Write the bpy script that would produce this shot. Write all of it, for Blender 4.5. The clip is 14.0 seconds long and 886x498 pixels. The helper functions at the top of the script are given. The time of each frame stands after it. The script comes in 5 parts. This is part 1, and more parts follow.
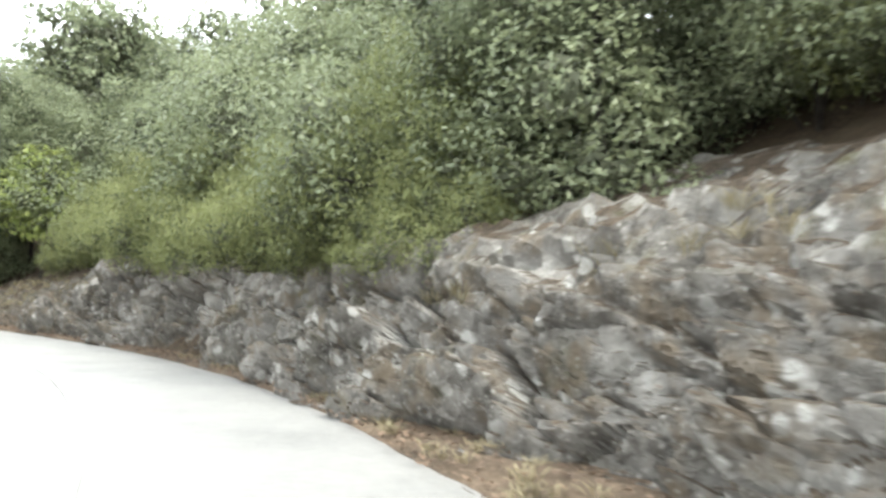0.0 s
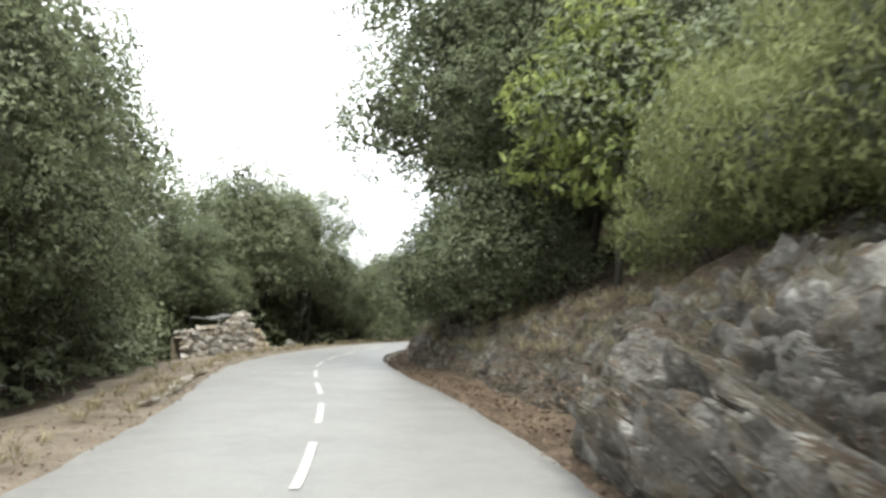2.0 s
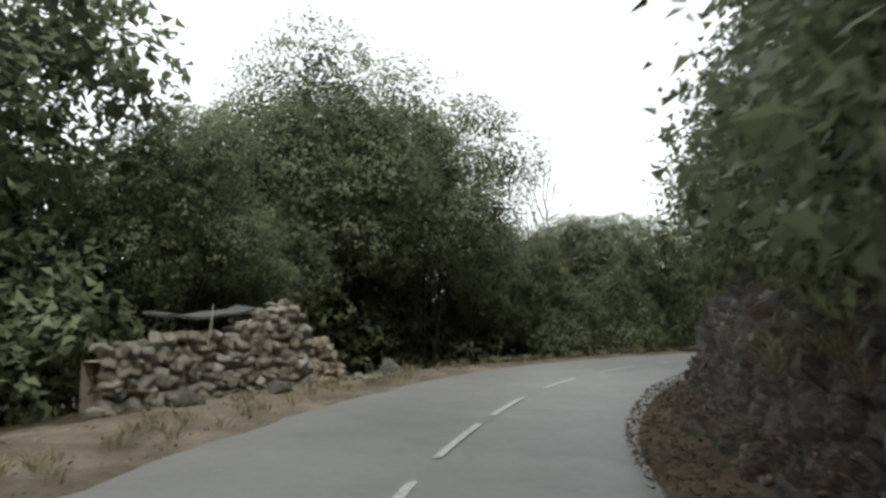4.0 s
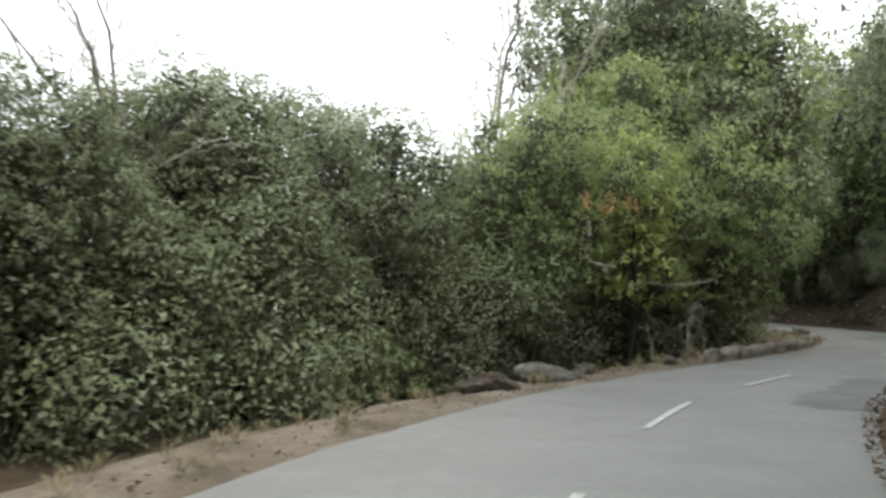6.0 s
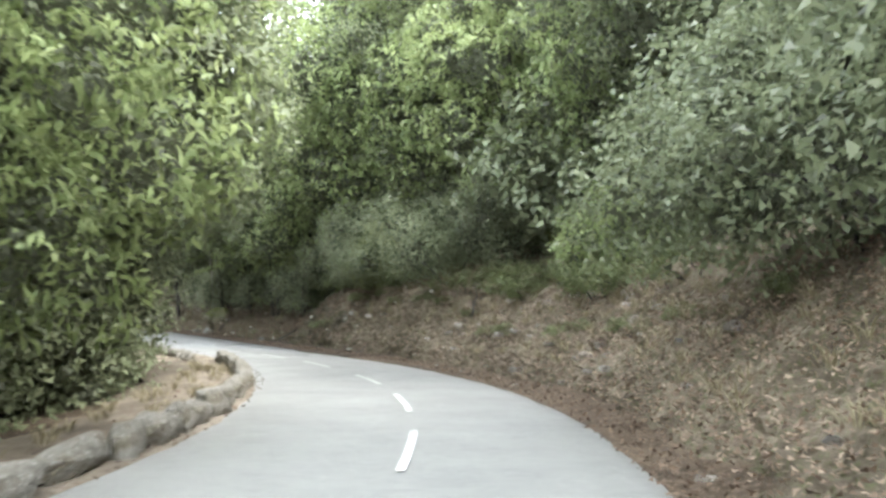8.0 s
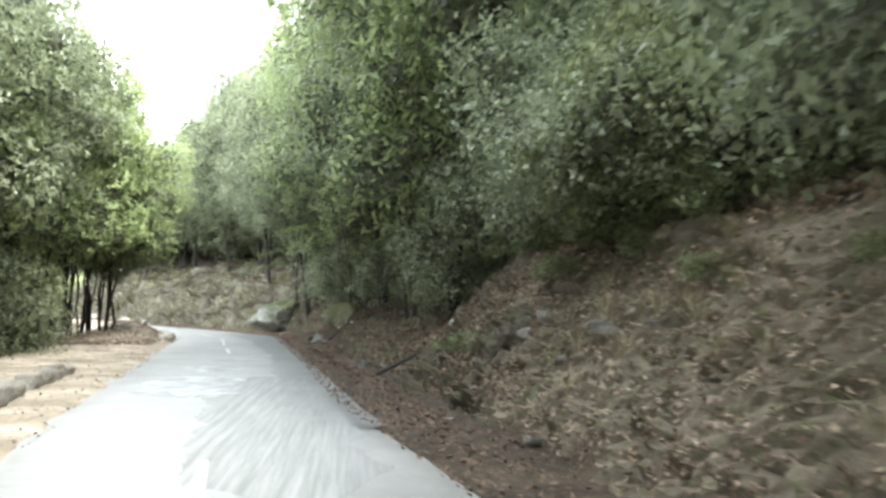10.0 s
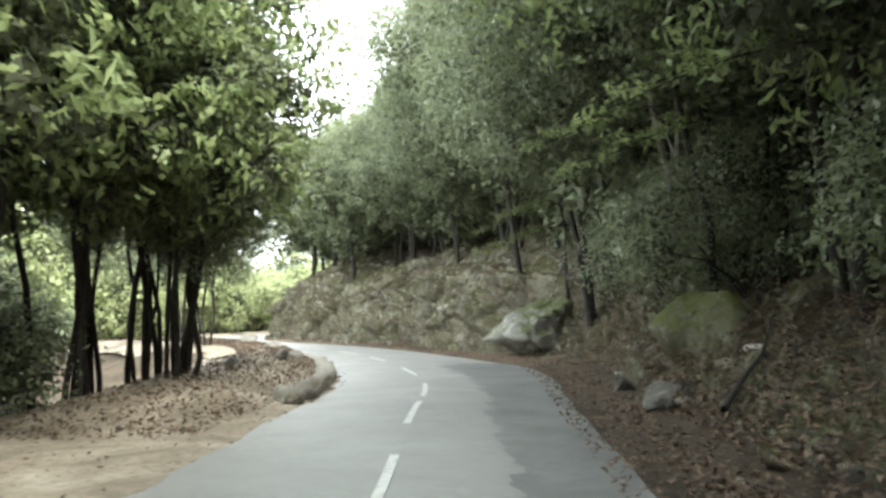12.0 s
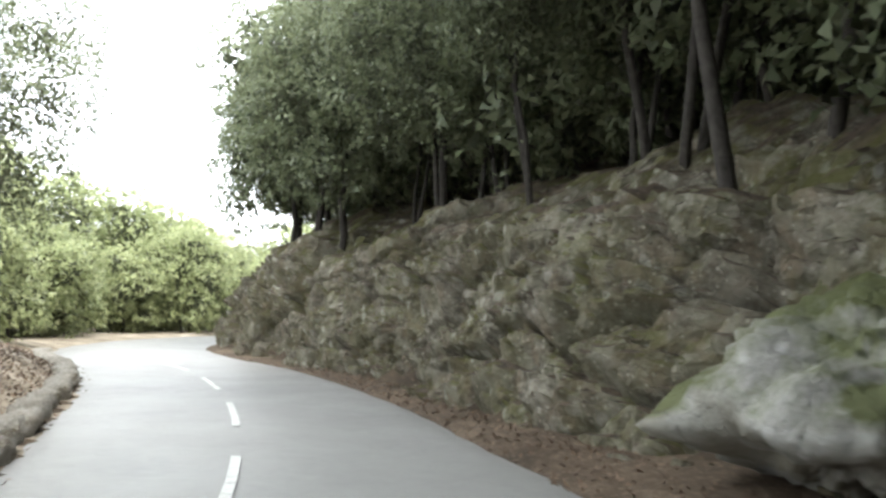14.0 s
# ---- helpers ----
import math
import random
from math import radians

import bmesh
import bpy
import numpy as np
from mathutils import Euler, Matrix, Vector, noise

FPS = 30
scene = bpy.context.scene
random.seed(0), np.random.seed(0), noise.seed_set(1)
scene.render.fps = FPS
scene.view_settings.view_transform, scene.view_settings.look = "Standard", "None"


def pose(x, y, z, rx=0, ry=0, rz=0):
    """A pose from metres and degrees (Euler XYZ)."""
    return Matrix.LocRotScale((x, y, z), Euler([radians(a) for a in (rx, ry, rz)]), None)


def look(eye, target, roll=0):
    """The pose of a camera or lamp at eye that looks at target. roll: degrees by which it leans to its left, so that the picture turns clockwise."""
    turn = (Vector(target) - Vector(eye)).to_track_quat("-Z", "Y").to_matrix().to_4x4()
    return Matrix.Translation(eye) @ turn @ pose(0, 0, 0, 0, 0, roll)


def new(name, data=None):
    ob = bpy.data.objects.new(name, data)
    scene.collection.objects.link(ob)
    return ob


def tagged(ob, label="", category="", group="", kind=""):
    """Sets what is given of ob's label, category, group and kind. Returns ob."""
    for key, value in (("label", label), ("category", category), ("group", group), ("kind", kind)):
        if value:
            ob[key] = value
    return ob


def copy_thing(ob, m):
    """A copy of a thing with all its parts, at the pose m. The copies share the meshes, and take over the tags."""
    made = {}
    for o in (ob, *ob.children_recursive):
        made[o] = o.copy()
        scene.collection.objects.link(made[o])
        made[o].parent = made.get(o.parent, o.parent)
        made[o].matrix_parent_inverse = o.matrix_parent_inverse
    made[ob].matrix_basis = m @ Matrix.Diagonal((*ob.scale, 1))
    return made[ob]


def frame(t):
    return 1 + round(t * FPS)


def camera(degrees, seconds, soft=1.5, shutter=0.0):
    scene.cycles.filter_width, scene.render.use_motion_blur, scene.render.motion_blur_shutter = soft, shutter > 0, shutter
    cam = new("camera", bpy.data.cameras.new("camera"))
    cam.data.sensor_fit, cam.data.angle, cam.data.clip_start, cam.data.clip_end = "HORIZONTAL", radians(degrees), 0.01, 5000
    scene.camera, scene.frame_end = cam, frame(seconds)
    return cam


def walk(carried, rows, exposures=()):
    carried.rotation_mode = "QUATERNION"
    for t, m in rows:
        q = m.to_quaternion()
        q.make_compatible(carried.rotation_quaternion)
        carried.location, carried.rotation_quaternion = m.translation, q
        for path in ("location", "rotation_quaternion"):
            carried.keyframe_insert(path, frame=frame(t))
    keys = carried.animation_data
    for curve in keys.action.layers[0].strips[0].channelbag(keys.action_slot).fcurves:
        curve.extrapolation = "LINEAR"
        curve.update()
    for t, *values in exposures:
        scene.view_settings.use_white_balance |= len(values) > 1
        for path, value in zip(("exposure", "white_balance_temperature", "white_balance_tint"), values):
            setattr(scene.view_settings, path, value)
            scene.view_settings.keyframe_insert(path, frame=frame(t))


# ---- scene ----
cam = camera(56.2, 14.0, soft=2.8, shutter=0.14)
# seconds, x, y, z, heading to the left of +y, pitch, roll
PATH = [
    (0.0, 0.00, 0.00, 1.495, -0.00, 3.61, -1.33),
    (0.5, -1.79, 6.56, 1.503, 9.27, 3.63, -1.27),
    (1.0, -4.53, 12.70, 1.485, 18.94, 4.02, -0.24),
    (1.5, -7.80, 18.16, 1.511, 27.76, 4.45, 0.16),
    (2.0, -11.59, 23.17, 1.516, 36.90, 4.65, 0.29),
    (2.2, -13.12, 24.91, 1.500, 40.24, 4.75, 0.55),
    (2.5, -15.30, 27.45, 1.500, 43.56, 4.63, 0.36),
    (3.0, -18.77, 31.33, 1.500, 45.70, 4.54, 0.17),
    (3.5, -22.31, 34.91, 1.500, 46.94, 4.53, 0.03),
    (4.0, -26.14, 38.52, 1.500, 47.56, 4.57, -0.11),
    (4.3, -28.63, 40.84, 1.499, 46.97, 4.65, -0.21),
    (4.5, -30.21, 42.59, 1.508, 46.16, 4.56, -0.20),
    (5.0, -33.95, 47.46, 1.485, 41.78, 4.16, 0.16),
    (5.5, -37.03, 52.42, 1.512, 35.29, 4.13, 0.05),
    (6.0, -39.36, 57.65, 1.494, 26.78, 3.96, 0.56),
    (6.5, -40.46, 62.48, 1.466, 17.93, 4.04, 0.70),
    (7.0, -40.85, 67.26, 1.486, 7.60, 4.36, -0.19),
    (7.2, -40.80, 68.99, 1.506, 3.55, 4.40, -0.79),
    (7.5, -40.64, 71.63, 1.500, -2.05, 4.42, -0.64),
    (8.0, -39.85, 76.24, 1.500, -9.31, 4.45, -0.59),
    (8.5, -38.73, 81.22, 1.500, -12.19, 4.52, -0.74),
    (9.0, -37.75, 86.66, 1.500, -9.85, 4.65, -1.11),
    (9.3, -37.38, 90.12, 1.515, -6.33, 4.79, -1.55),
    (9.5, -37.54, 92.51, 1.516, -3.41, 4.47, -1.79),
    (10.0, -38.49, 98.57, 1.510, 4.80, 4.25, -1.54),
    (10.5, -39.83, 103.91, 1.488, 11.98, 4.13, -0.24),
    (11.0, -41.50, 109.19, 1.497, 17.59, 4.19, 0.38),
    (11.5, -43.04, 113.72, 1.461, 21.09, 4.52, 0.34),
    (12.0, -44.44, 118.44, 1.492, 21.93, 4.36, 0.92),
    (12.5, -45.98, 123.13, 1.492, 21.85, 4.74, 0.04),
    (13.0, -47.78, 127.89, 1.510, 21.28, 4.82, -0.44),
    (13.5, -49.48, 132.69, 1.509, 22.64, 4.88, 0.14),
    (14.0, -51.80, 137.06, 1.491, 25.81, 4.36, -1.03),
]
# seconds, stops, white balance
EXPOSURES = [(0.0, 1.9, 6350, 6), (1.0, 1.8, 6400, 6), (2.2, 1.15, 6500, 6), (3.4, 0.45, 6500, 6), (4.3, 0.0, 6500, 4), (5.0, 0.35, 6450, 4), (5.5, 0.6, 6450, 6), (6.0, 1.0, 6450, 6), (6.5, 1.3, 6350, 6), (7.2, 2.15, 6250, 8), (9.3, 3.0, 6100, 6), (10.5, 2.85, 6150, 6), (11.5, 2.6, 6250, 4), (12.2, 2.3, 6350, 2), (12.7, 2.05, 6350, 4), (14.0, 1.85, 6300, 8)]
walk(cam, [(t, pose(x, y, z, 90 + pitch, roll, yaw)) for t, x, y, z, yaw, pitch, roll in PATH], EXPOSURES)

# ---------------------------------------------------------------- light
world = bpy.data.worlds.new("sky")
scene.world = world
world.use_nodes = True
SUN_ELEVATION, SUN_AZIMUTH = 58.0, 238.0     # degrees; azimuth to the left of +y


def build_world():
    nt = world.node_tree
    nt.nodes.clear()
    sky = nt.nodes.new("ShaderNodeTexSky")
    sky.sky_type = "NISHITA"
    sky.sun_disc = False
    sky.sun_elevation = radians(SUN_ELEVATION)
    sky.sun_rotation = radians(-SUN_AZIMUTH)
    sky.air_density, sky.dust_density, sky.ozone_density = 1.0, 6.0, 0.6
    soft = nt.nodes.new("ShaderNodeMix")                  # an even layer of white cloud over the sky
    soft.data_type = "RGBA"
    soft.inputs[0].default_value = 0.85
    soft.inputs[7].default_value = (12.5, 12.8, 13.2, 1)
    bg = nt.nodes.new("ShaderNodeBackground")
    bg.inputs["Strength"].default_value = 0.115
    out = nt.nodes.new("ShaderNodeOutputWorld")
    nt.links.new(sky.outputs[0], soft.inputs[6])
    nt.links.new(soft.outputs[2], bg.inputs["Color"])
    nt.links.new(bg.outputs[0], out.inputs["Surface"])


build_world()
sun_data = bpy.data.lights.new("sun", "SUN")
sun_data.energy, sun_data.angle, sun_data.color = 1.5, radians(24), (1.0, 0.96, 0.9)
sun = new("sun", sun_data)
sun.matrix_world = look((0, 0, 0), (math.sin(radians(SUN_AZIMUTH)) * math.cos(radians(SUN_ELEVATION)),
                                    -math.cos(radians(SUN_AZIMUTH)) * math.cos(radians(SUN_ELEVATION)),
                                    -math.sin(radians(SUN_ELEVATION))))

# ---------------------------------------------------------------- the line of the road
# one point every 6 m along the lane that climbs the hill; s is the way along it, d the way to its right
AXIS = np.array([
    (6.16, -23.20), (4.62, -17.40), (3.08, -11.60), (1.54, -5.80), (0.00, 0.00), (-1.53, 5.80),
    (-3.84, 11.33), (-6.76, 16.57), (-10.23, 21.46), (-14.07, 26.07), (-18.05, 30.56), (-22.24, 34.85),
    (-26.61, 38.97), (-30.78, 43.27), (-34.37, 48.08), (-37.44, 53.23), (-39.71, 58.77), (-40.72, 64.68),
    (-40.74, 70.67), (-39.78, 76.59), (-38.47, 82.45), (-37.59, 88.37), (-37.73, 94.36), (-38.86, 100.25),
    (-40.47, 106.03), (-42.37, 111.72), (-44.14, 117.45), (-45.99, 123.16), (-48.09, 128.78), (-50.29, 134.35),
    (-53.28, 139.55), (-56.76, 144.44), (-60.75, 148.91), (-65.25, 152.90), (-70.40, 156.43), (-75.23, 160.94),
    (-78.50, 167.04), (-79.60, 173.99), (-78.65, 181.04), (-75.78, 187.45), (-71.90, 192.70), (-68.18, 197.47),
    (-64.49, 202.20),
])
S0, STEP = -24.0, 6.0


def axis_at(s):
    """Places on the line for an array of ways s, and the unit vectors to its right."""
    u = np.clip((np.asarray(s, float) - S0) / STEP, 0, len(AXIS) - 1.001)
    i = np.floor(u).astype(int)
    f = (u - i)[..., None]
    p0, p1 = AXIS[np.maximum(i - 1, 0)], AXIS[i]
    p2, p3 = AXIS[i + 1], AXIS[np.minimum(i + 2, len(AXIS) - 1)]
    p = 0.5 * (2 * p1 + (p2 - p0) * f + (2 * p0 - 5 * p1 + 4 * p2 - p3) * f ** 2 + (3 * p1 - p0 - 3 * p2 + p3) * f ** 3)
    t = 0.5 * ((p2 - p0) + 2 * (2 * p0 - 5 * p1 + 4 * p2 - p3) * f + 3 * (3 * p1 - p0 - 3 * p2 + p3) * f ** 2)
    t = t / np.linalg.norm(t, axis=-1, keepdims=True)
    return p, np.stack([t[..., 1], -t[..., 0]], -1)


def place(s, d, z=0.0):
    """Points of the world for ways s along the road, d to its right and heights z."""
    s, d, z = np.broadcast_arrays(np.asarray(s, float), np.asarray(d, float), np.asarray(z, float))
    p, r = axis_at(s)
    return np.concatenate([p + r * d[..., None], z[..., None]], -1)


def heading(s):
    """Degrees by which the road at s turns to the left of +y."""
    _, r = axis_at(np.array([s]))
    return math.degrees(math.atan2(r[0][1], r[0][0]))


def spot(s, d, z=0.0, turn=0.0, size=1.0):
    """The pose of a thing beside the road; with turn 0 its x axis points to the right of the road."""
    x, y, zz = place(s, d, z)
    return pose(x, y, zz, 0, 0, heading(s) + turn) @ Matrix.Scale(size, 4)


def along(s, pairs):
    """A value that changes along the road: (s, value) pairs."""
    return np.interp(s, [p[0] for p in pairs], [p[1] for p in pairs])


CENTRE = [(-24, -0.95), (0, -0.95), (24, -1.1), (34, -0.8), (60, -0.75), (75, -0.65), (84, -1.0), (96, -0.8), (114, -0.55), (121, -0.8), (146, -1.0), (152, -0.85), (230, -0.9)]
LEFT_EDGE = [(-24, -3.5), (20, -3.3), (45, -3.5), (70, -3.9), (88, -3.8), (104, -3.4), (118, -2.6), (128, -2.9), (140, -3.2), (152, -2.7), (158, -2.6), (165, -3.2), (230, -3.4)]
RIGHT_EDGE = [(-24, 2.0), (12, 2.1), (30, 2.0), (42, 1.8), (58, 1.5), (72, 1.9), (88, 1.6), (104, 1.8), (114, 1.9), (124, 1.3), (138, 1.2), (148, 1.5), (156, 2.4), (162, 1.9), (170, 1.8), (230, 1.8)]
BANK_TOP = [(-24, 2.2), (0, 2.0), (7, 1.9), (15, 1.9), (28, 2.15), (36, 1.6), (44, 1.3), (54, 1.5), (60, 1.6), (66, 2.3), (78, 2.1), (86, 2.0), (96, 2.1), (104, 2.2), (112, 1.9), (117, 2.3), (126, 2.2), (131, 1.3), (138, 1.2), (146, 1.5), (156, 2.2), (164, 2.9), (180, 3.1), (230, 3.0)]
BANK_WIDTH = [(-24, 1.1), (30, 1.1), (40, 1.5), (52, 1.6), (60, 1.1), (76, 1.0), (84, 1.5), (104, 2.2), (112, 2.0), (118, 1.4), (127, 1.3), (132, 2.4), (148, 2.0), (158, 1.7), (166, 1.4), (230, 1.4)]
BANK_FOOT = [(-24, 1.1), (4, 1.9), (10, 0.7), (18, 0.4), (30, 1.0), (40, 0.7), (52, 0.6), (60, 0.3), (72, 0.8), (84, 0.4), (104, 0.5), (112, 0.5), (118, 0.9), (126, 1.4), (131, 1.2), (136, 1.0), (150, 1.2), (156, 1.9), (160, 1.7), (164, 0.8), (230, 0.6)]
SHOULDER = [(-24, 2.0), (30, 1.9), (44, 1.2), (58, 2.4), (66, 2.4), (72, 1.0), (84, 0.9), (96, 0.8), (112, 1.4), (124, 2.6), (136, 3.6), (146, 3.6), (154, 2.4), (160, 3.0), (176, 5.0), (230, 5.0)]

MOUND = [(90, 0), (96, 0.15), (112, 0.15), (118, 0.0), (144, 0.0), (148, 0.3), (152, 0.52), (160, 0.55), (176, 0.45), (188, 0.1)]


def foot_d(s):
    return along(s, RIGHT_EDGE) + along(s, BANK_FOOT)


def ground_z(s, d):
    """The height of the lie of the land, without road, banks' relief or small bumps."""
    s, d = np.broadcast_arrays(np.asarray(s, float), np.asarray(d, float))
    foot, top, wide = foot_d(s), along(s, BANK_TOP), along(s, BANK_WIDTH)
    up = np.clip((d - foot) / wide, 0, 1)
    right = (up ** 0.8 * top + np.clip(d - foot - wide, 0, 26) * 0.5 + np.clip(d - foot - wide - 26, 0, 400) * 0.22) * (1 - np.clip((s - 206) / 14, 0, 1))
    shoulder = along(s, LEFT_EDGE) - along(s, SHOULDER)
    fall = np.clip(shoulder - d, 0, None)
    left = -np.clip(fall, 0, 10) * 0.13 - np.clip(fall - 10, 0, 60) * 0.35
    left = left + along(s, MOUND) * np.clip((along(s, LEFT_EDGE) - 0.3 - d) / 1.0, 0, 1) * np.clip((d - shoulder + 2.5) / 2.5, 0, 1)
    return np.where(d > 0, right, left)


# ---------------------------------------------------------------- meshes
def mesh_of(name, verts, faces, material, smooth=False):
    """A mesh from arrays: verts (n, 3), faces (m, 3) or (m, 4)."""
    verts, faces = np.asarray(verts, np.float32), np.asarray(faces, np.int32)
    me = bpy.data.meshes.new(name)
    k = faces.shape[1]
    me.vertices.add(len(verts))
    me.vertices.foreach_set("co", verts.ravel())
    me.loops.add(faces.size)
    me.loops.foreach_set("vertex_index", faces.ravel())
    me.polygons.add(len(faces))
    me.polygons.foreach_set("loop_start", np.arange(0, faces.size, k, dtype=np.int32))
    me.polygons.foreach_set("loop_total", np.full(len(faces), k, np.int32))
    me.polygons.foreach_set("use_smooth", np.full(len(faces), smooth, bool))
    me.materials.append(material)
    me.update(calc_edges=True)
    me.validate()
    return me


def grid_faces(rows, cols):
    """Quads of a grid of rows x cols points, row by row."""
    i = np.arange(rows - 1)[:, None] * cols + np.arange(cols - 1)[None]
    i = i.ravel()
    return np.stack([i, i + 1, i + cols + 1, i + cols], -1)


def part(name, me, parent, label=""):
    ob = new(name, me)
    ob.parent = parent
    if label:
        tagged(ob, label)
    return ob


def bm_mesh(name, bm, material):
    me = bpy.data.meshes.new(name)
    bm.to_mesh(me)
    bm.free()
    me.materials.append(material)
    return me


def hashed(a, b, k):
    v = np.sin(a * 127.1 + b * 311.7 + k * 74.7) * 43758.5453
    return v - np.floor(v)


def worley(a, b, salt=0.0):
    """Nearest and second nearest seed distance, and the nearest seed's cell and offset, for arrays a, b."""
    ca, cb = np.floor(a), np.floor(b)
    f1, f2 = np.full(a.shape, 9.0), np.full(a.shape, 9.0)
    ia, ib, oa, ob_ = (np.zeros(a.shape) for _ in range(4))
    for i in (-1, 0, 1):
        for j in (-1, 0, 1):
            x, y = ca + i, cb + j
            da = a - (x + 0.1 + 0.8 * hashed(x, y, 1 + salt))
            db = b - (y + 0.1 + 0.8 * hashed(x, y, 2 + salt))
            q = np.hypot(da, db)
            near = q < f1
            f2 = np.where(near, f1, np.minimum(f2, q))
            f1 = np.where(near, q, f1)
            ia, ib = np.where(near, x, ia), np.where(near, y, ib)
            oa, ob_ = np.where(near, da, oa), np.where(near, db, ob_)
    return f1, f2, ia, ib, oa, ob_


def waves(a, b, salt=0.0):
    """Smooth value noise in 0..1."""
    ca, cb = np.floor(a), np.floor(b)
    u, v = a - ca, b - cb
    u, v = u * u * (3 - 2 * u), v * v * (3 - 2 * v)
    h = lambda i, j: hashed(ca + i, cb + j, 5 + salt)
    return (h(0, 0) * (1 - u) + h(1, 0) * u) * (1 - v) + (h(0, 1) * (1 - u) + h(1, 1) * u) * v


def rough(a, b, salt=0.0):
    return sum(waves(a * 2 ** k, b * 2 ** k, salt + k) / 2 ** k for k in range(4)) / 1.875


# ---------------------------------------------------------------- materials
class Nodes:
    """Short words for building a node material."""

    def __init__(self, name):
        self.material = bpy.data.materials.new(name)
        self.material.use_nodes = True
        self.tree = self.material.node_tree
        self.tree.nodes.clear()
        self.out = self.tree.nodes.new("ShaderNodeOutputMaterial")
        self.coords = self.tree.nodes.new("ShaderNodeTexCoord").outputs["Object"]

    def link(self, a, b):
        self.tree.links.new(a, b)

    def put(self, socket, value):
        if isinstance(value, bpy.types.NodeSocket):
            self.link(value, socket)
        else:
            socket.default_value = value

    def noise(self, scale, detail=4.0, rough_=0.55, where=None, warp=0.0):
        n = self.tree.nodes.new("ShaderNodeTexNoise")
        n.inputs["Scale"].default_value, n.inputs["Detail"].default_value = scale, detail
        n.inputs["Roughness"].default_value, n.inputs["Distortion"].default_value = rough_, warp
        self.link(where or self.coords, n.inputs["Vector"])
        return n.outputs["Fac"]

    def voronoi(self, scale, feature="F1", out="Distance", where=None):
        n = self.tree.nodes.new("ShaderNodeTexVoronoi")
        n.feature = feature
        n.inputs["Scale"].default_value = scale
        self.link(where or self.coords, n.inputs["Vector"])
        return n.outputs[out]

    def warped(self, scale, amount):
        """The coordinates, pushed about by noise."""
        n = self.tree.nodes.new("ShaderNodeTexNoise")
        n.inputs["Scale"].default_value, n.inputs["Detail"].default_value = scale, 5
        self.link(self.coords, n.inputs["Vector"])
        m = self.tree.nodes.new("ShaderNodeVectorMath")
        m.operation = "MULTIPLY_ADD"
        m.inputs[1].default_value = (amount, amount, amount)
        self.link(n.outputs["Color"], m.inputs[0]), self.link(self.coords, m.inputs[2])
        return m.outputs[0]

    def ramp(self, fac, stops):
        n = self.tree.nodes.new("ShaderNodeValToRGB")
        while len(n.color_ramp.elements) < len(stops):
            n.color_ramp.elements.new(0.5)
        for e, (at, c) in zip(n.color_ramp.elements, stops):
            e.position = at
            e.color = (*c, 1) if isinstance(c, tuple) else (c, c, c, 1)
        self.link(fac, n.inputs["Fac"])
        return n.outputs["Color"]

    def mix(self, fac, a, b, kind="MIX"):
        n = self.tree.nodes.new("ShaderNodeMix")
        n.data_type, n.blend_type = "RGBA", kind
        for socket, v in ((n.inputs[0], fac), (n.inputs[6], a), (n.inputs[7], b)):
            self.put(socket, (*v, 1) if isinstance(v, tuple) and len(v) == 3 else v)
        return n.outputs[2]

    def math(self, kind, a, b=0.5):
        n = self.tree.nodes.new("ShaderNodeMath")
        n.operation = kind
        self.put(n.inputs[0], a), self.put(n.inputs[1], b)
        return n.outputs[0]

    def up(self):
        """How far the surface faces upwards."""
        g = self.tree.nodes.new("ShaderNodeNewGeometry")
        s = self.tree.nodes.new("ShaderNodeSeparateXYZ")
        self.link(g.outputs["Normal"], s.inputs[0])
        return s.outputs["Z"]

    def island(self):
        return self.tree.nodes.new("ShaderNodeNewGeometry").outputs["Random Per Island"]

    def chance(self):
        return self.tree.nodes.new("ShaderNodeObjectInfo").outputs["Random"]

    def bump(self, height, strength, distance=0.02, after=None):
        n = self.tree.nodes.new("ShaderNodeBump")
        n.inputs["Strength"].default_value, n.inputs["Distance"].default_value = strength, distance
        self.link(height, n.inputs["Height"])
        if after:
            self.link(after, n.inputs["Normal"])
        return n.outputs[0]

    def shader(self, colour, roughness=0.8, normal=None, specular=0.3, through_light=None, amount=0.3):
        p = self.tree.nodes.new("ShaderNodeBsdfPrincipled")
        self.put(p.inputs["Base Color"], (*colour, 1) if isinstance(colour, tuple) else colour)
        self.put(p.inputs["Roughness"], roughness)
        self.put(p.inputs["Specular IOR Level"], specular)
        if normal:
            self.link(normal, p.inputs["Normal"])
        last = p.outputs[0]
        if through_light is not None:
            t = self.tree.nodes.new("ShaderNodeBsdfTranslucent")
            self.put(t.inputs["Color"], through_light)
            m = self.tree.nodes.new("ShaderNodeMixShader")
            m.inputs[0].default_value = amount
            self.link(last, m.inputs[1]), self.link(t.outputs[0], m.inputs[2])
            last = m.outputs[0]
        self.link(last, self.out.inputs["Surface"])
        return self.material


def leaf_material(name, dark, mid, light, gloss=0.5, amount=0.3, sheen=0.3):
    n = Nodes(name)
    c = n.ramp(n.island(), [(0.0, dark), (0.45, mid), (1.0, light)])
    c = n.mix(n.math("MULTIPLY", n.noise(0.9, 2), 0.55), c, dark)
    c = n.mix(n.math("MULTIPLY", n.chance(), 0.3), c, light)
    return n.shader(c, gloss, None, sheen, n.mix(0.5, c, light), amount)


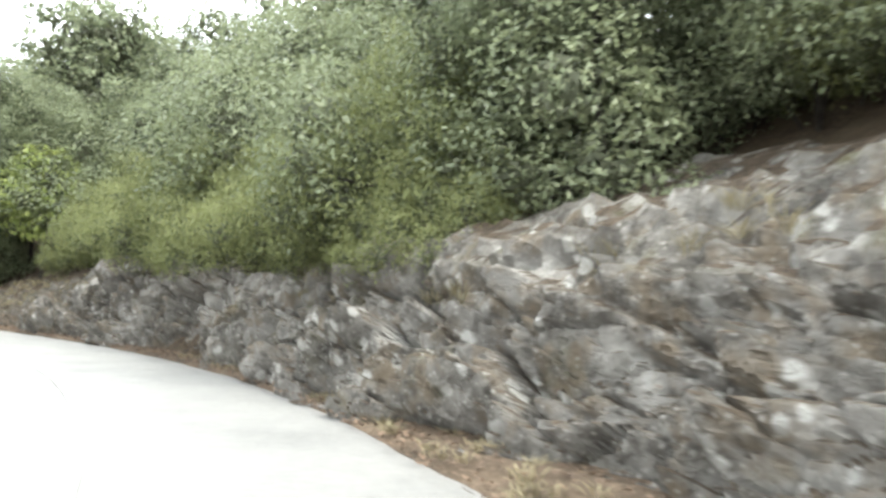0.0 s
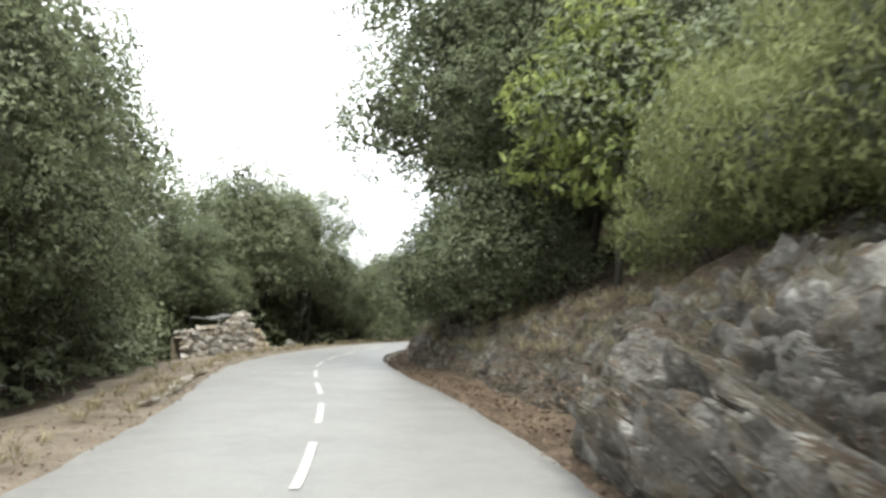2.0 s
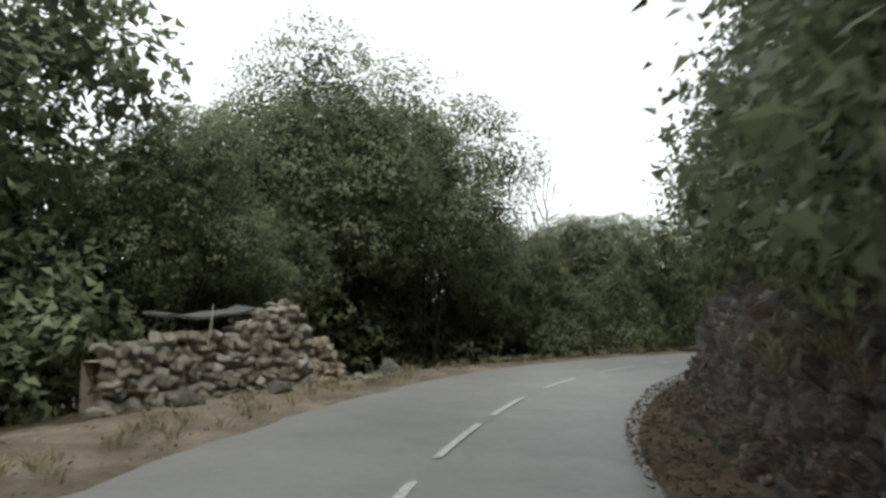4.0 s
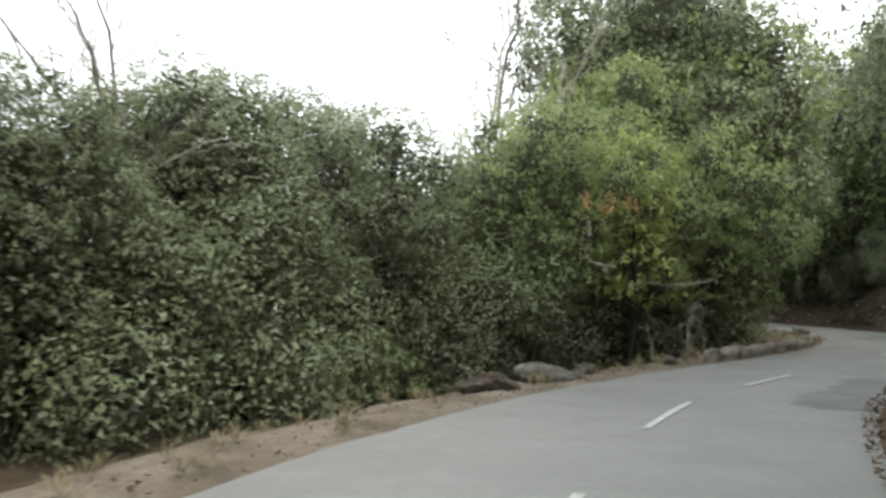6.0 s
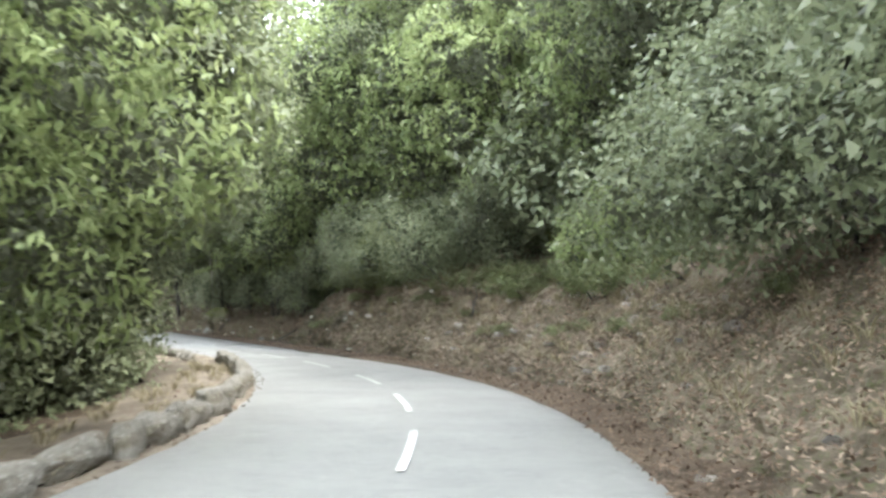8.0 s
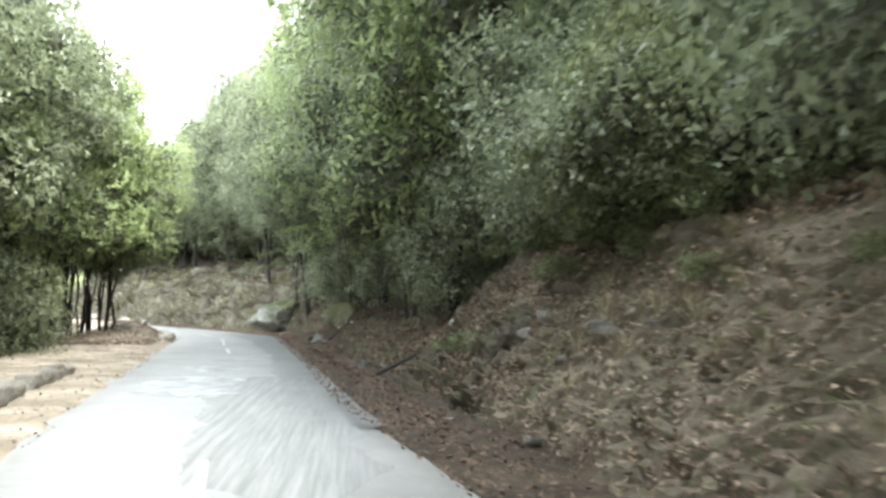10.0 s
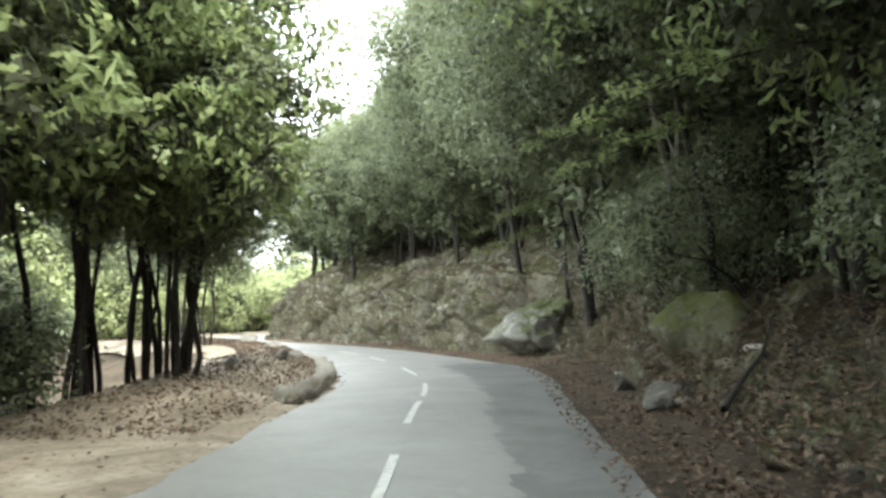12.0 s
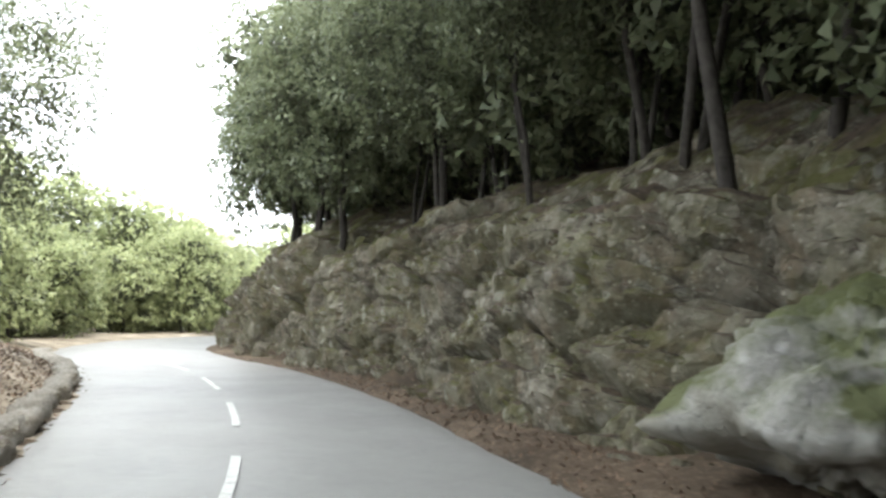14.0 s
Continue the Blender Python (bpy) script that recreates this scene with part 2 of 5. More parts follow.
def rock_material(name, dark, mid, light, moss, moss_from, warm=(0.16, 0.125, 0.085), litter=0.0, varied=False):
    n = Nodes(name)
    c = n.ramp(n.noise(0.9, 8, 0.65, warp=0.15), [(0.3, dark), (0.5, mid), (0.7, light)])
    c = n.mix(n.ramp(n.noise(5.0, 6, 0.7), [(0.42, 0.0), (0.62, 0.75)]), c, n.mix(0.5, light, mid))
    c = n.mix(n.ramp(n.noise(2.1, 5, 0.6, warp=0.2), [(0.5, 0.0), (0.66, 0.75)]), c, warm)
    c = n.mix(n.ramp(n.voronoi(9.0), [(0.1, 0.75), (0.26, 0.0)]), c, light)
    c = n.mix(n.math("MULTIPLY", n.ramp(n.voronoi(3.1, where=n.warped(4.0, 0.25)), [(0.22, 0.8), (0.34, 0.0)]), n.ramp(n.noise(0.6, 3), [(0.42, 0.0), (0.56, 1.0)])), c, n.mix(0.35, light, (0.6, 0.6, 0.56)))
    c = n.mix(n.math("MULTIPLY", n.ramp(n.noise(1.2, 6, 0.65), [(moss_from, 0.0), (moss_from + 0.12, 0.9)]), n.ramp(n.up(), [(0.1, 0.35), (0.6, 1.0)])), c, moss)
    if varied:
        c = n.mix(0.7, c, n.ramp(n.chance(), [(0.0, dark), (0.2, mid), (0.55, warm), (1.0, light)]))
    split = n.voronoi(2.6, "DISTANCE_TO_EDGE", where=n.warped(2.0, 0.35))
    c = n.mix(n.math("MULTIPLY", n.ramp(split, [(0.0, 0.45), (0.025, 0.0)]), n.ramp(n.noise(1.1, 3), [(0.5, 0.0), (0.62, 1.0)])), c, (0.03, 0.028, 0.024))
    if litter:
        lying = n.math("ADD", n.math("MULTIPLY", n.up(), 0.8), n.math("MULTIPLY", n.noise(0.8, 5, 0.6), 0.75))
        brown = n.ramp(n.noise(7, 6, 0.7), [(0.35, (0.038, 0.029, 0.021)), (0.55, (0.08, 0.06, 0.041)), (0.75, (0.155, 0.12, 0.082))])
        c = n.mix(n.ramp(lying, [(litter, 0.0), (litter + 0.12, 1.0)]), c, brown)
    b = n.bump(n.noise(14, 8, 0.7), 0.8, 0.05, n.bump(n.noise(3.5, 6, 0.7), 0.6, 0.12, n.bump(n.ramp(split, [(0.0, 0.0), (0.05, 1.0)]), 0.3, 0.04)))
    return n.shader(c, n.ramp(n.noise(3, 3), [(0.3, 0.75), (0.7, 0.95)]), b, 0.25)


def asphalt_material():
    n = Nodes("worn asphalt")
    c = n.ramp(n.noise(0.5, 5, 0.6), [(0.3, (0.138, 0.136, 0.13)), (0.7, (0.202, 0.198, 0.188))])
    c = n.mix(n.ramp(n.noise(60, 3, 0.7), [(0.35, 0.0), (0.75, 0.6)]), c, (0.27, 0.265, 0.25))
    c = n.mix(n.ramp(n.noise(0.22, 6, 0.65, warp=0.4), [(0.54, 0.0), (0.72, 0.45)]), c, (0.085, 0.087, 0.09))
    c = n.mix(n.ramp(n.noise(140, 2), [(0.3, 0.5), (0.45, 0.0)]), c, (0.06, 0.06, 0.06))
    c = n.mix(n.ramp(n.noise(1.7, 7, 0.7, warp=0.5), [(0.58, 0.0), (0.76, 0.4)]), c, (0.3, 0.29, 0.265))
    c = n.mix(n.ramp(n.noise(7, 5, 0.7), [(0.42, 0.0), (0.7, 0.4)]), c, (0.265, 0.258, 0.24))
    c = n.mix(n.ramp(n.noise(2.5, 6, 0.7), [(0.3, 0.35), (0.48, 0.0)]), c, (0.1, 0.1, 0.097))
    track = n.ramp(n.noise(0.12, 4, 0.6), [(0.4, 0.0), (0.65, 0.35)])
    c = n.mix(track, c, (0.24, 0.235, 0.22))
    return n.shader(c, n.ramp(n.noise(0.8, 4), [(0.3, 0.46), (0.7, 0.56)]), n.bump(n.noise(90, 4, 0.7), 0.35, 0.008, n.bump(n.noise(5, 5), 0.15, 0.03)), 0.4)


def soil_material(name, a, b, c2, speck):
    n = Nodes(name)
    c = n.ramp(n.noise(0.7, 7, 0.65, warp=0.4), [(0.3, a), (0.5, b), (0.72, c2)])
    c = n.mix(n.ramp(n.noise(11, 5, 0.7), [(0.5, 0.0), (0.68, 0.8)]), c, speck)
    c = n.mix(n.ramp(n.voronoi(26.0), [(0.08, 0.7), (0.2, 0.0)]), c, c2)
    return n.shader(c, 0.95, n.bump(n.noise(22, 6, 0.7), 0.8, 0.04, n.bump(n.noise(4, 4), 0.5, 0.1)), 0.15)


ASPHALT = asphalt_material()
PAINT = Nodes("road paint")
PAINT = PAINT.shader(PAINT.mix(PAINT.ramp(PAINT.noise(9, 6, 0.75), [(0.5, 0.0), (0.66, 0.85)]), (0.5, 0.5, 0.475), (0.2, 0.2, 0.19)), 0.65, None, 0.3)
ROCK = rock_material("grey lichened rock", (0.036, 0.032, 0.027), (0.106, 0.097, 0.084), (0.33, 0.315, 0.285), (0.075, 0.068, 0.03), 0.55, litter=0.93)
MOSSY = rock_material("mossy rock", (0.04, 0.035, 0.025), (0.105, 0.093, 0.067), (0.33, 0.31, 0.25), (0.075, 0.075, 0.018), 0.42, litter=0.88)
STONE_BLOCK = rock_material("pale weathered block", (0.08, 0.075, 0.065), (0.17, 0.16, 0.14), (0.34, 0.33, 0.3), (0.085, 0.09, 0.026), 0.52)
EDGE_STONE = rock_material("weathered edging stone", (0.13, 0.12, 0.1), (0.26, 0.24, 0.205), (0.46, 0.44, 0.39), (0.12, 0.115, 0.045), 0.56)
WHITE_BLOCK = rock_material("white weathered block", (0.1, 0.097, 0.088), (0.28, 0.272, 0.255), (0.52, 0.51, 0.49), (0.06, 0.07, 0.014), 0.36)
MOSS_BLOCK = rock_material("moss covered block", (0.065, 0.06, 0.045), (0.13, 0.12, 0.09), (0.3, 0.28, 0.23), (0.085, 0.1, 0.016), 0.33)
LEAFY_ROCK = rock_material("mossy rock under leaves", (0.03, 0.026, 0.019), (0.075, 0.065, 0.046), (0.2, 0.178, 0.135), (0.07, 0.078, 0.022), 0.42, litter=0.84)
DARK_ROCK = rock_material("dark rock", (0.04, 0.036, 0.03), (0.1, 0.09, 0.075), (0.25, 0.235, 0.21), (0.06, 0.06, 0.02), 0.5, litter=0.7)
STONE = rock_material("loose pale stone", (0.3, 0.285, 0.255), (0.52, 0.495, 0.45), (0.74, 0.715, 0.67), (0.2, 0.18, 0.1), 0.7, (0.36, 0.29, 0.2), varied=True)
TAN_STONE = rock_material("fresh tan stone", (0.34, 0.285, 0.21), (0.58, 0.51, 0.4), (0.78, 0.71, 0.6), (0.2, 0.16, 0.09), 0.7, (0.42, 0.31, 0.2), varied=True)
LITTER = soil_material("brown leaf litter", (0.042, 0.032, 0.023), (0.088, 0.065, 0.045), (0.17, 0.13, 0.09), (0.2, 0.15, 0.105))
# The leaf litter's colours at about half their value
DARK_MOULD = soil_material("dark leaf mould", (0.02, 0.016, 0.012), (0.04, 0.031, 0.022), (0.085, 0.066, 0.047), (0.12, 0.085, 0.06))
EARTH = soil_material("pale dusty earth", (0.13, 0.108, 0.08), (0.26, 0.222, 0.17), (0.42, 0.37, 0.3), (0.12, 0.092, 0.065))
MOSSY_EARTH = soil_material("mossy earth with dry leaves", (0.07, 0.058, 0.043), (0.15, 0.123, 0.09), (0.29, 0.243, 0.185), (0.095, 0.115, 0.045))
WOODS = soil_material("woodland floor", (0.03, 0.024, 0.017), (0.055, 0.042, 0.029), (0.09, 0.07, 0.047), (0.11, 0.078, 0.05))
BROWN_EARTH = soil_material("brown earth with leaf scraps", (0.1, 0.082, 0.062), (0.19, 0.16, 0.125), (0.3, 0.26, 0.21), (0.11, 0.078, 0.05))
PLANK = Nodes("weathered board")
PLANK = PLANK.shader(PLANK.ramp(PLANK.noise(5, 6, 0.7, warp=1.5), [(0.3, (0.06, 0.06, 0.06)), (0.7, (0.16, 0.157, 0.15))]), 0.85, PLANK.bump(PLANK.noise(25, 5), 0.5, 0.01), 0.2)
BARK = Nodes("grey bark")
BARK = BARK.shader(BARK.ramp(BARK.noise(6, 7, 0.7, warp=0.8), [(0.3, (0.02, 0.018, 0.016)), (0.7, (0.065, 0.058, 0.05))]), 0.9, BARK.bump(BARK.noise(18, 6, 0.7), 0.8, 0.03), 0.15)
PALE_BARK = Nodes("pale bark")
PALE_BARK = PALE_BARK.shader(PALE_BARK.ramp(PALE_BARK.noise(5, 6, 0.7), [(0.3, (0.17, 0.155, 0.135)), (0.7, (0.38, 0.355, 0.32))]), 0.85, PALE_BARK.bump(PALE_BARK.noise(20, 5), 0.6, 0.02), 0.2)
OAK_LEAF = leaf_material("holm oak leaf", (0.088, 0.11, 0.055), (0.17, 0.2, 0.108), (0.29, 0.32, 0.19), 0.48, 0.42, 0.42)
CHESTNUT_LEAF = leaf_material("chestnut leaf", (0.12, 0.17, 0.06), (0.22, 0.285, 0.11), (0.38, 0.43, 0.2), 0.5, 0.45)
YELLOW_LEAF = leaf_material("yellowing leaf", (0.13, 0.175, 0.05), (0.24, 0.3, 0.085), (0.42, 0.45, 0.16), 0.5, 0.42)
HEATH_LEAF = leaf_material("tree heath leaf", (0.075, 0.09, 0.035), (0.15, 0.17, 0.065), (0.27, 0.29, 0.12), 0.6, 0.4)
# Leaf colour raised to carry the bright light on the trees beyond the bend
SUNLIT_LEAF = leaf_material("leaf lightened as if sunlit", (0.19, 0.23, 0.1), (0.33, 0.375, 0.18), (0.48, 0.51, 0.28), 0.45, 0.45)
BRAMBLE_LEAF = leaf_material("bramble leaf", (0.055, 0.075, 0.028), (0.12, 0.155, 0.06), (0.24, 0.26, 0.12), 0.45, 0.34)
DRY_LEAF = leaf_material("dry fallen leaf", (0.035, 0.025, 0.018), (0.085, 0.055, 0.036), (0.22, 0.152, 0.1), 0.7, 0.1)
BANK_LEAF = leaf_material("dry leaf on the bank", (0.1, 0.07, 0.05), (0.21, 0.145, 0.1), (0.44, 0.34, 0.25), 0.7, 0.12)
GRASS = leaf_material("dry grass blade", (0.13, 0.11, 0.065), (0.23, 0.195, 0.115), (0.34, 0.3, 0.19), 0.7, 0.25)
# Leaf colour darkened so that the gaps in crowns and bushes read as shade
INNER_SHADE_LEAF = leaf_material("inner leaf darkened for shade", (0.04, 0.045, 0.026), (0.075, 0.083, 0.048), (0.12, 0.13, 0.08), 0.6, 0.35)
RUST_LEAF = leaf_material("rust brown hanging leaf", (0.4, 0.19, 0.08), (0.55, 0.3, 0.14), (0.68, 0.44, 0.26), 0.6, 0.3)

# ---------------------------------------------------------------- ground and road
rng = np.random.default_rng(7)


def nearest_sd(xy):
    """The way along the road and to its right for points of the plan."""
    s = np.arange(S0, S0 + STEP * (len(AXIS) - 1), 1.0)
    p, r = axis_at(s)
    t = np.stack([-r[:, 1], r[:, 0]], -1)
    so, do = np.empty(len(xy)), np.empty(len(xy))
    for a in range(0, len(xy), 4000):
        q = xy[a:a + 4000]
        gap = ((q[:, None] - p[None]) ** 2).sum(2)
        i = gap.argmin(1)
        v = q - p[i]
        so[a:a + 4000] = s[i] + np.clip((v * t[i]).sum(1), -1, 1)
        side = (v * r[i]).sum(1)
        do[a:a + 4000] = np.where(side >= 0, 1, -1) * np.sqrt(gap[np.arange(len(q)), i])
    return so, do


def spaced(lo, hi, step, reach):
    """Grid lines: every step from lo to hi, then wider and wider out to the horizon."""
    mid = np.arange(lo, hi + step, step)
    out = np.cumsum(step * 1.35 ** np.arange(1, 40))
    out = out[out < reach]
    return np.concatenate([lo - out[::-1], mid, hi + out])


def build_ground():
    xs, ys = spaced(-92, 22, 0.7, 2500), spaced(-25, 192, 0.7, 2500)
    gx, gy = np.meshgrid(xs, ys)
    xy = np.stack([gx.ravel(), gy.ravel()], -1)
    s, d = nearest_sd(xy)
    z = ground_z(s, d)
    far = np.clip((np.abs(d) - 60) / 100, 0, 1)
    z = np.where(d < 0, np.maximum(z, -14), np.minimum(z, 22)) * (1 - far) + far * -16
    bumpy = np.clip((np.abs(d + 0.8) - 4) / 3, 0, 1)
    z = z + bumpy * (rough(gx.ravel() / 3, gy.ravel() / 3) - 0.5) * 0.5 - 0.07
    z = z - np.clip((d - foot_d(s) + 0.3) / 0.5, 0, 1) * np.clip((7.2 - d + foot_d(s)) / 1.5, 0, 1) * 0.45
    me = mesh_of("ground", np.column_stack([xy, z]), grid_faces(len(ys), len(xs)), WOODS, True)
    tagged(new("ground", me), "dark woodland floor with fallen leaves under the trees", "ground", kind="structure")


def strip(name, s0, s1, step, across, edges, height, material, label, category, kind="structure"):
    """A sheet along the road: across points between two edge functions, with a height function."""
    s = np.arange(s0, s1 + step / 2, step)
    u = np.linspace(0, 1, across)
    a, b = edges[0](s), edges[1](s)
    d = a[:, None] + (b - a)[:, None] * u[None]
    ss = np.repeat(s[:, None], across, 1)
    me = mesh_of(name, place(ss, d, height(ss, d, u[None])).reshape(-1, 3), grid_faces(len(s), across)[:, ::-1], material, True)
    return tagged(new(name, me), label, category, kind=kind)


def ragged(s, amount, salt, scale=0.8):
    return (rough(s / scale, s * 0 + 3.3, salt) - 0.5) * 2 * amount


build_ground()
strip("road", -24, 226, 0.3, 24,
      (lambda s: along(s, LEFT_EDGE) + ragged(s, 0.16, 3), lambda s: along(s, RIGHT_EDGE) + ragged(s, 0.14, 9)),
      lambda s, d, u: 0.0 + 0.02 * (rough(s / 2, d) - 0.5) - 0.035 * (np.abs(u - 0.5) * 2) ** 10, ASPHALT,
      "worn grey asphalt road winding along a hillside", "road")
for s0, s1, soil, label in ((-24, 117, BROWN_EARTH, "brown earth shoulder with leaf scraps and stones"),
                            (117, 226, EARTH, "pale dusty earth shoulder with fallen leaves and stones")):
    strip("left_shoulder", s0, s1, 0.25, 30,
          (lambda s: along(s, LEFT_EDGE) - along(s, SHOULDER) - 1.2 + ragged(s, 0.5, 4), lambda s: along(s, LEFT_EDGE) + 0.25),
          lambda s, d, u: ground_z(s, d) + 0.1 * (rough(s / 0.7, d / 0.7) - 0.45) * np.clip((1 - u) * 4, 0, 1) - 0.015 - 0.03 * (u > 0.9), soil,
          label, "verge")
for s0, s1, soil, label in ((-24, 118.2, LITTER, "narrow verge covered in brown fallen leaves"),
                            (118.2, 155.1, DARK_MOULD, "dark brown leaf mould in the ditch"),
                            (155.1, 226, LITTER, "narrow verge covered in brown fallen leaves")):
    strip("right_verge", s0, s1, 0.3, 12,
          (lambda s: along(s, RIGHT_EDGE) - 0.25, lambda s: foot_d(s) + 0.5),
          lambda s, d, u: 0.16 * u * (0.4 + rough(s / 0.8, d / 0.5)) - 0.03 * (u < 0.1) - 0.012, soil, label, "verge")

# ---------------------------------------------------------------- painted line
centre_line = tagged(new("centre_line"), "worn white painted centre line on the asphalt", "road marking", kind="structure")


def dash(s0, s1):
    s = np.arange(s0, s1 + 0.01, 0.25)
    d = along(s, CENTRE)[:, None] + np.array([-0.05, 0.05])[None] + ragged(s, 0.012, 2)[:, None]
    ss = np.repeat(s[:, None], 2, 1)
    part("dash", mesh_of("dash", place(ss, d, 0.0 * d + 0.016).reshape(-1, 3), grid_faces(len(s), 2)[:, ::-1], PAINT), centre_line)


dash(-20, 23)
for far_end in (27.6, 32.2, 36.6, 41.2, 45.8, 50.4, 55.0, 59.0, 62.8, 67.6, 72.8, 77.6, 84.0, 89.7, 100.5, 105.4, 110.3, 116.0, 120.8, 142.0, 147.2, 150.8, 156.0, 162.0, 167.0, 172.0, 177.0):
    dash(far_end - 2.9, far_end)


def patch(s0, s1, d0, d1, material, name, label, height=0.012, seed=1, ragged_by=0.16):
    """A repair or painted-in tree shade on the road, with an uneven outline, a few millimetres proud of it."""
    rows, cols = max(4, int((s1 - s0) / 0.1)), 24
    s = np.linspace(s0, s1, rows)
    u = np.linspace(0, 1, cols)
    end = np.clip(np.minimum(s - s0, s1 - s) / 0.8, 0.12, 1) ** 0.5
    mid, half = (d0 + d1) / 2, (d1 - d0) / 2 * end
    a, b = mid - half + ragged(s, ragged_by, seed, 0.5), mid + half + ragged(s, ragged_by, seed + 5, 0.5)
    d = a[:, None] + (b - a)[:, None] * u[None]
    ss = np.repeat(s[:, None], cols, 1) + ragged(d, 0.5, seed + 8, 0.3)
    z = 0.02 * (rough(ss / 2, d) - 0.5) + height
    me = mesh_of(name, place(ss, d, z).reshape(-1, 3), grid_faces(rows, cols)[:, ::-1], material, True)
    tagged(new(name, me), label, "road repair", kind="structure")


PALE_TAR = Nodes("pale worn repair")
PALE_TAR = PALE_TAR.shader(PALE_TAR.ramp(PALE_TAR.noise(1.6, 7, 0.7, warp=1.0), [(0.4, (0.16, 0.16, 0.157)), (0.5, (0.22, 0.22, 0.215)), (0.64, (0.36, 0.36, 0.345))]), 0.6, PALE_TAR.bump(PALE_TAR.noise(70, 4), 0.5, 0.008), 0.4)
MILLED = Nodes("scraped asphalt")
stretch = MILLED.tree.nodes.new("ShaderNodeMapping")
stretch.vector_type = "TEXTURE"
stretch.inputs["Rotation"].default_value = (0, 0, radians(11))
stretch.inputs["Scale"].default_value = (0.09, 2.8, 1)
MILLED.link(MILLED.coords, stretch.inputs["Vector"])
MILLED = MILLED.shader(MILLED.ramp(MILLED.noise(1.0, 5, 0.7, where=stretch.outputs[0]), [(0.36, (0.14, 0.139, 0.134)), (0.5, (0.185, 0.183, 0.176)), (0.68, (0.25, 0.247, 0.236))]), 0.65, MILLED.bump(MILLED.noise(60, 4), 0.5, 0.008), 0.35)
patch(119.0, 130.5, -0.9, 0.9, MILLED, "scraped_patch", "scraped asphalt with lengthwise grooves", 0.004, 2, 0.3)
patch(126.2, 130.5, -2.2, -0.5, PALE_TAR, "pale_patch", "pale worn repair in the asphalt", 0.006, 4, 0.4)
patch(131.5, 133.4, -2.0, -0.4, PALE_TAR, "pale_patch", "pale worn repair in the asphalt", 0.005, 7, 0.35)
patch(135.0, 136.6, -1.6, 0.2, PALE_TAR, "pale_patch", "pale worn repair in the asphalt", 0.005, 11, 0.35)
# Tree shade on the road, put into a darker colour on two strips
ROAD_SHADE = Nodes("asphalt darkened for tree shade")
ROAD_SHADE = ROAD_SHADE.shader(ROAD_SHADE.ramp(ROAD_SHADE.noise(0.8, 7, 0.7, warp=0.6), [(0.36, (0.08, 0.081, 0.081)), (0.5, (0.115, 0.115, 0.112)), (0.66, (0.155, 0.154, 0.149))]), 0.5, ROAD_SHADE.bump(ROAD_SHADE.noise(80, 4), 0.35, 0.008), 0.4)
patch(123.0, 157.0, 0.2, 2.3, ROAD_SHADE, "dark_patch", "tree shade painted along the inner wheel track", 0.004, 21, 0.32)
patch(84.0, 90.0, 0.3, 1.6, ROAD_SHADE, "dark_patch", "tree shade painted on the road at the bend", 0.004, 25, 0.3)

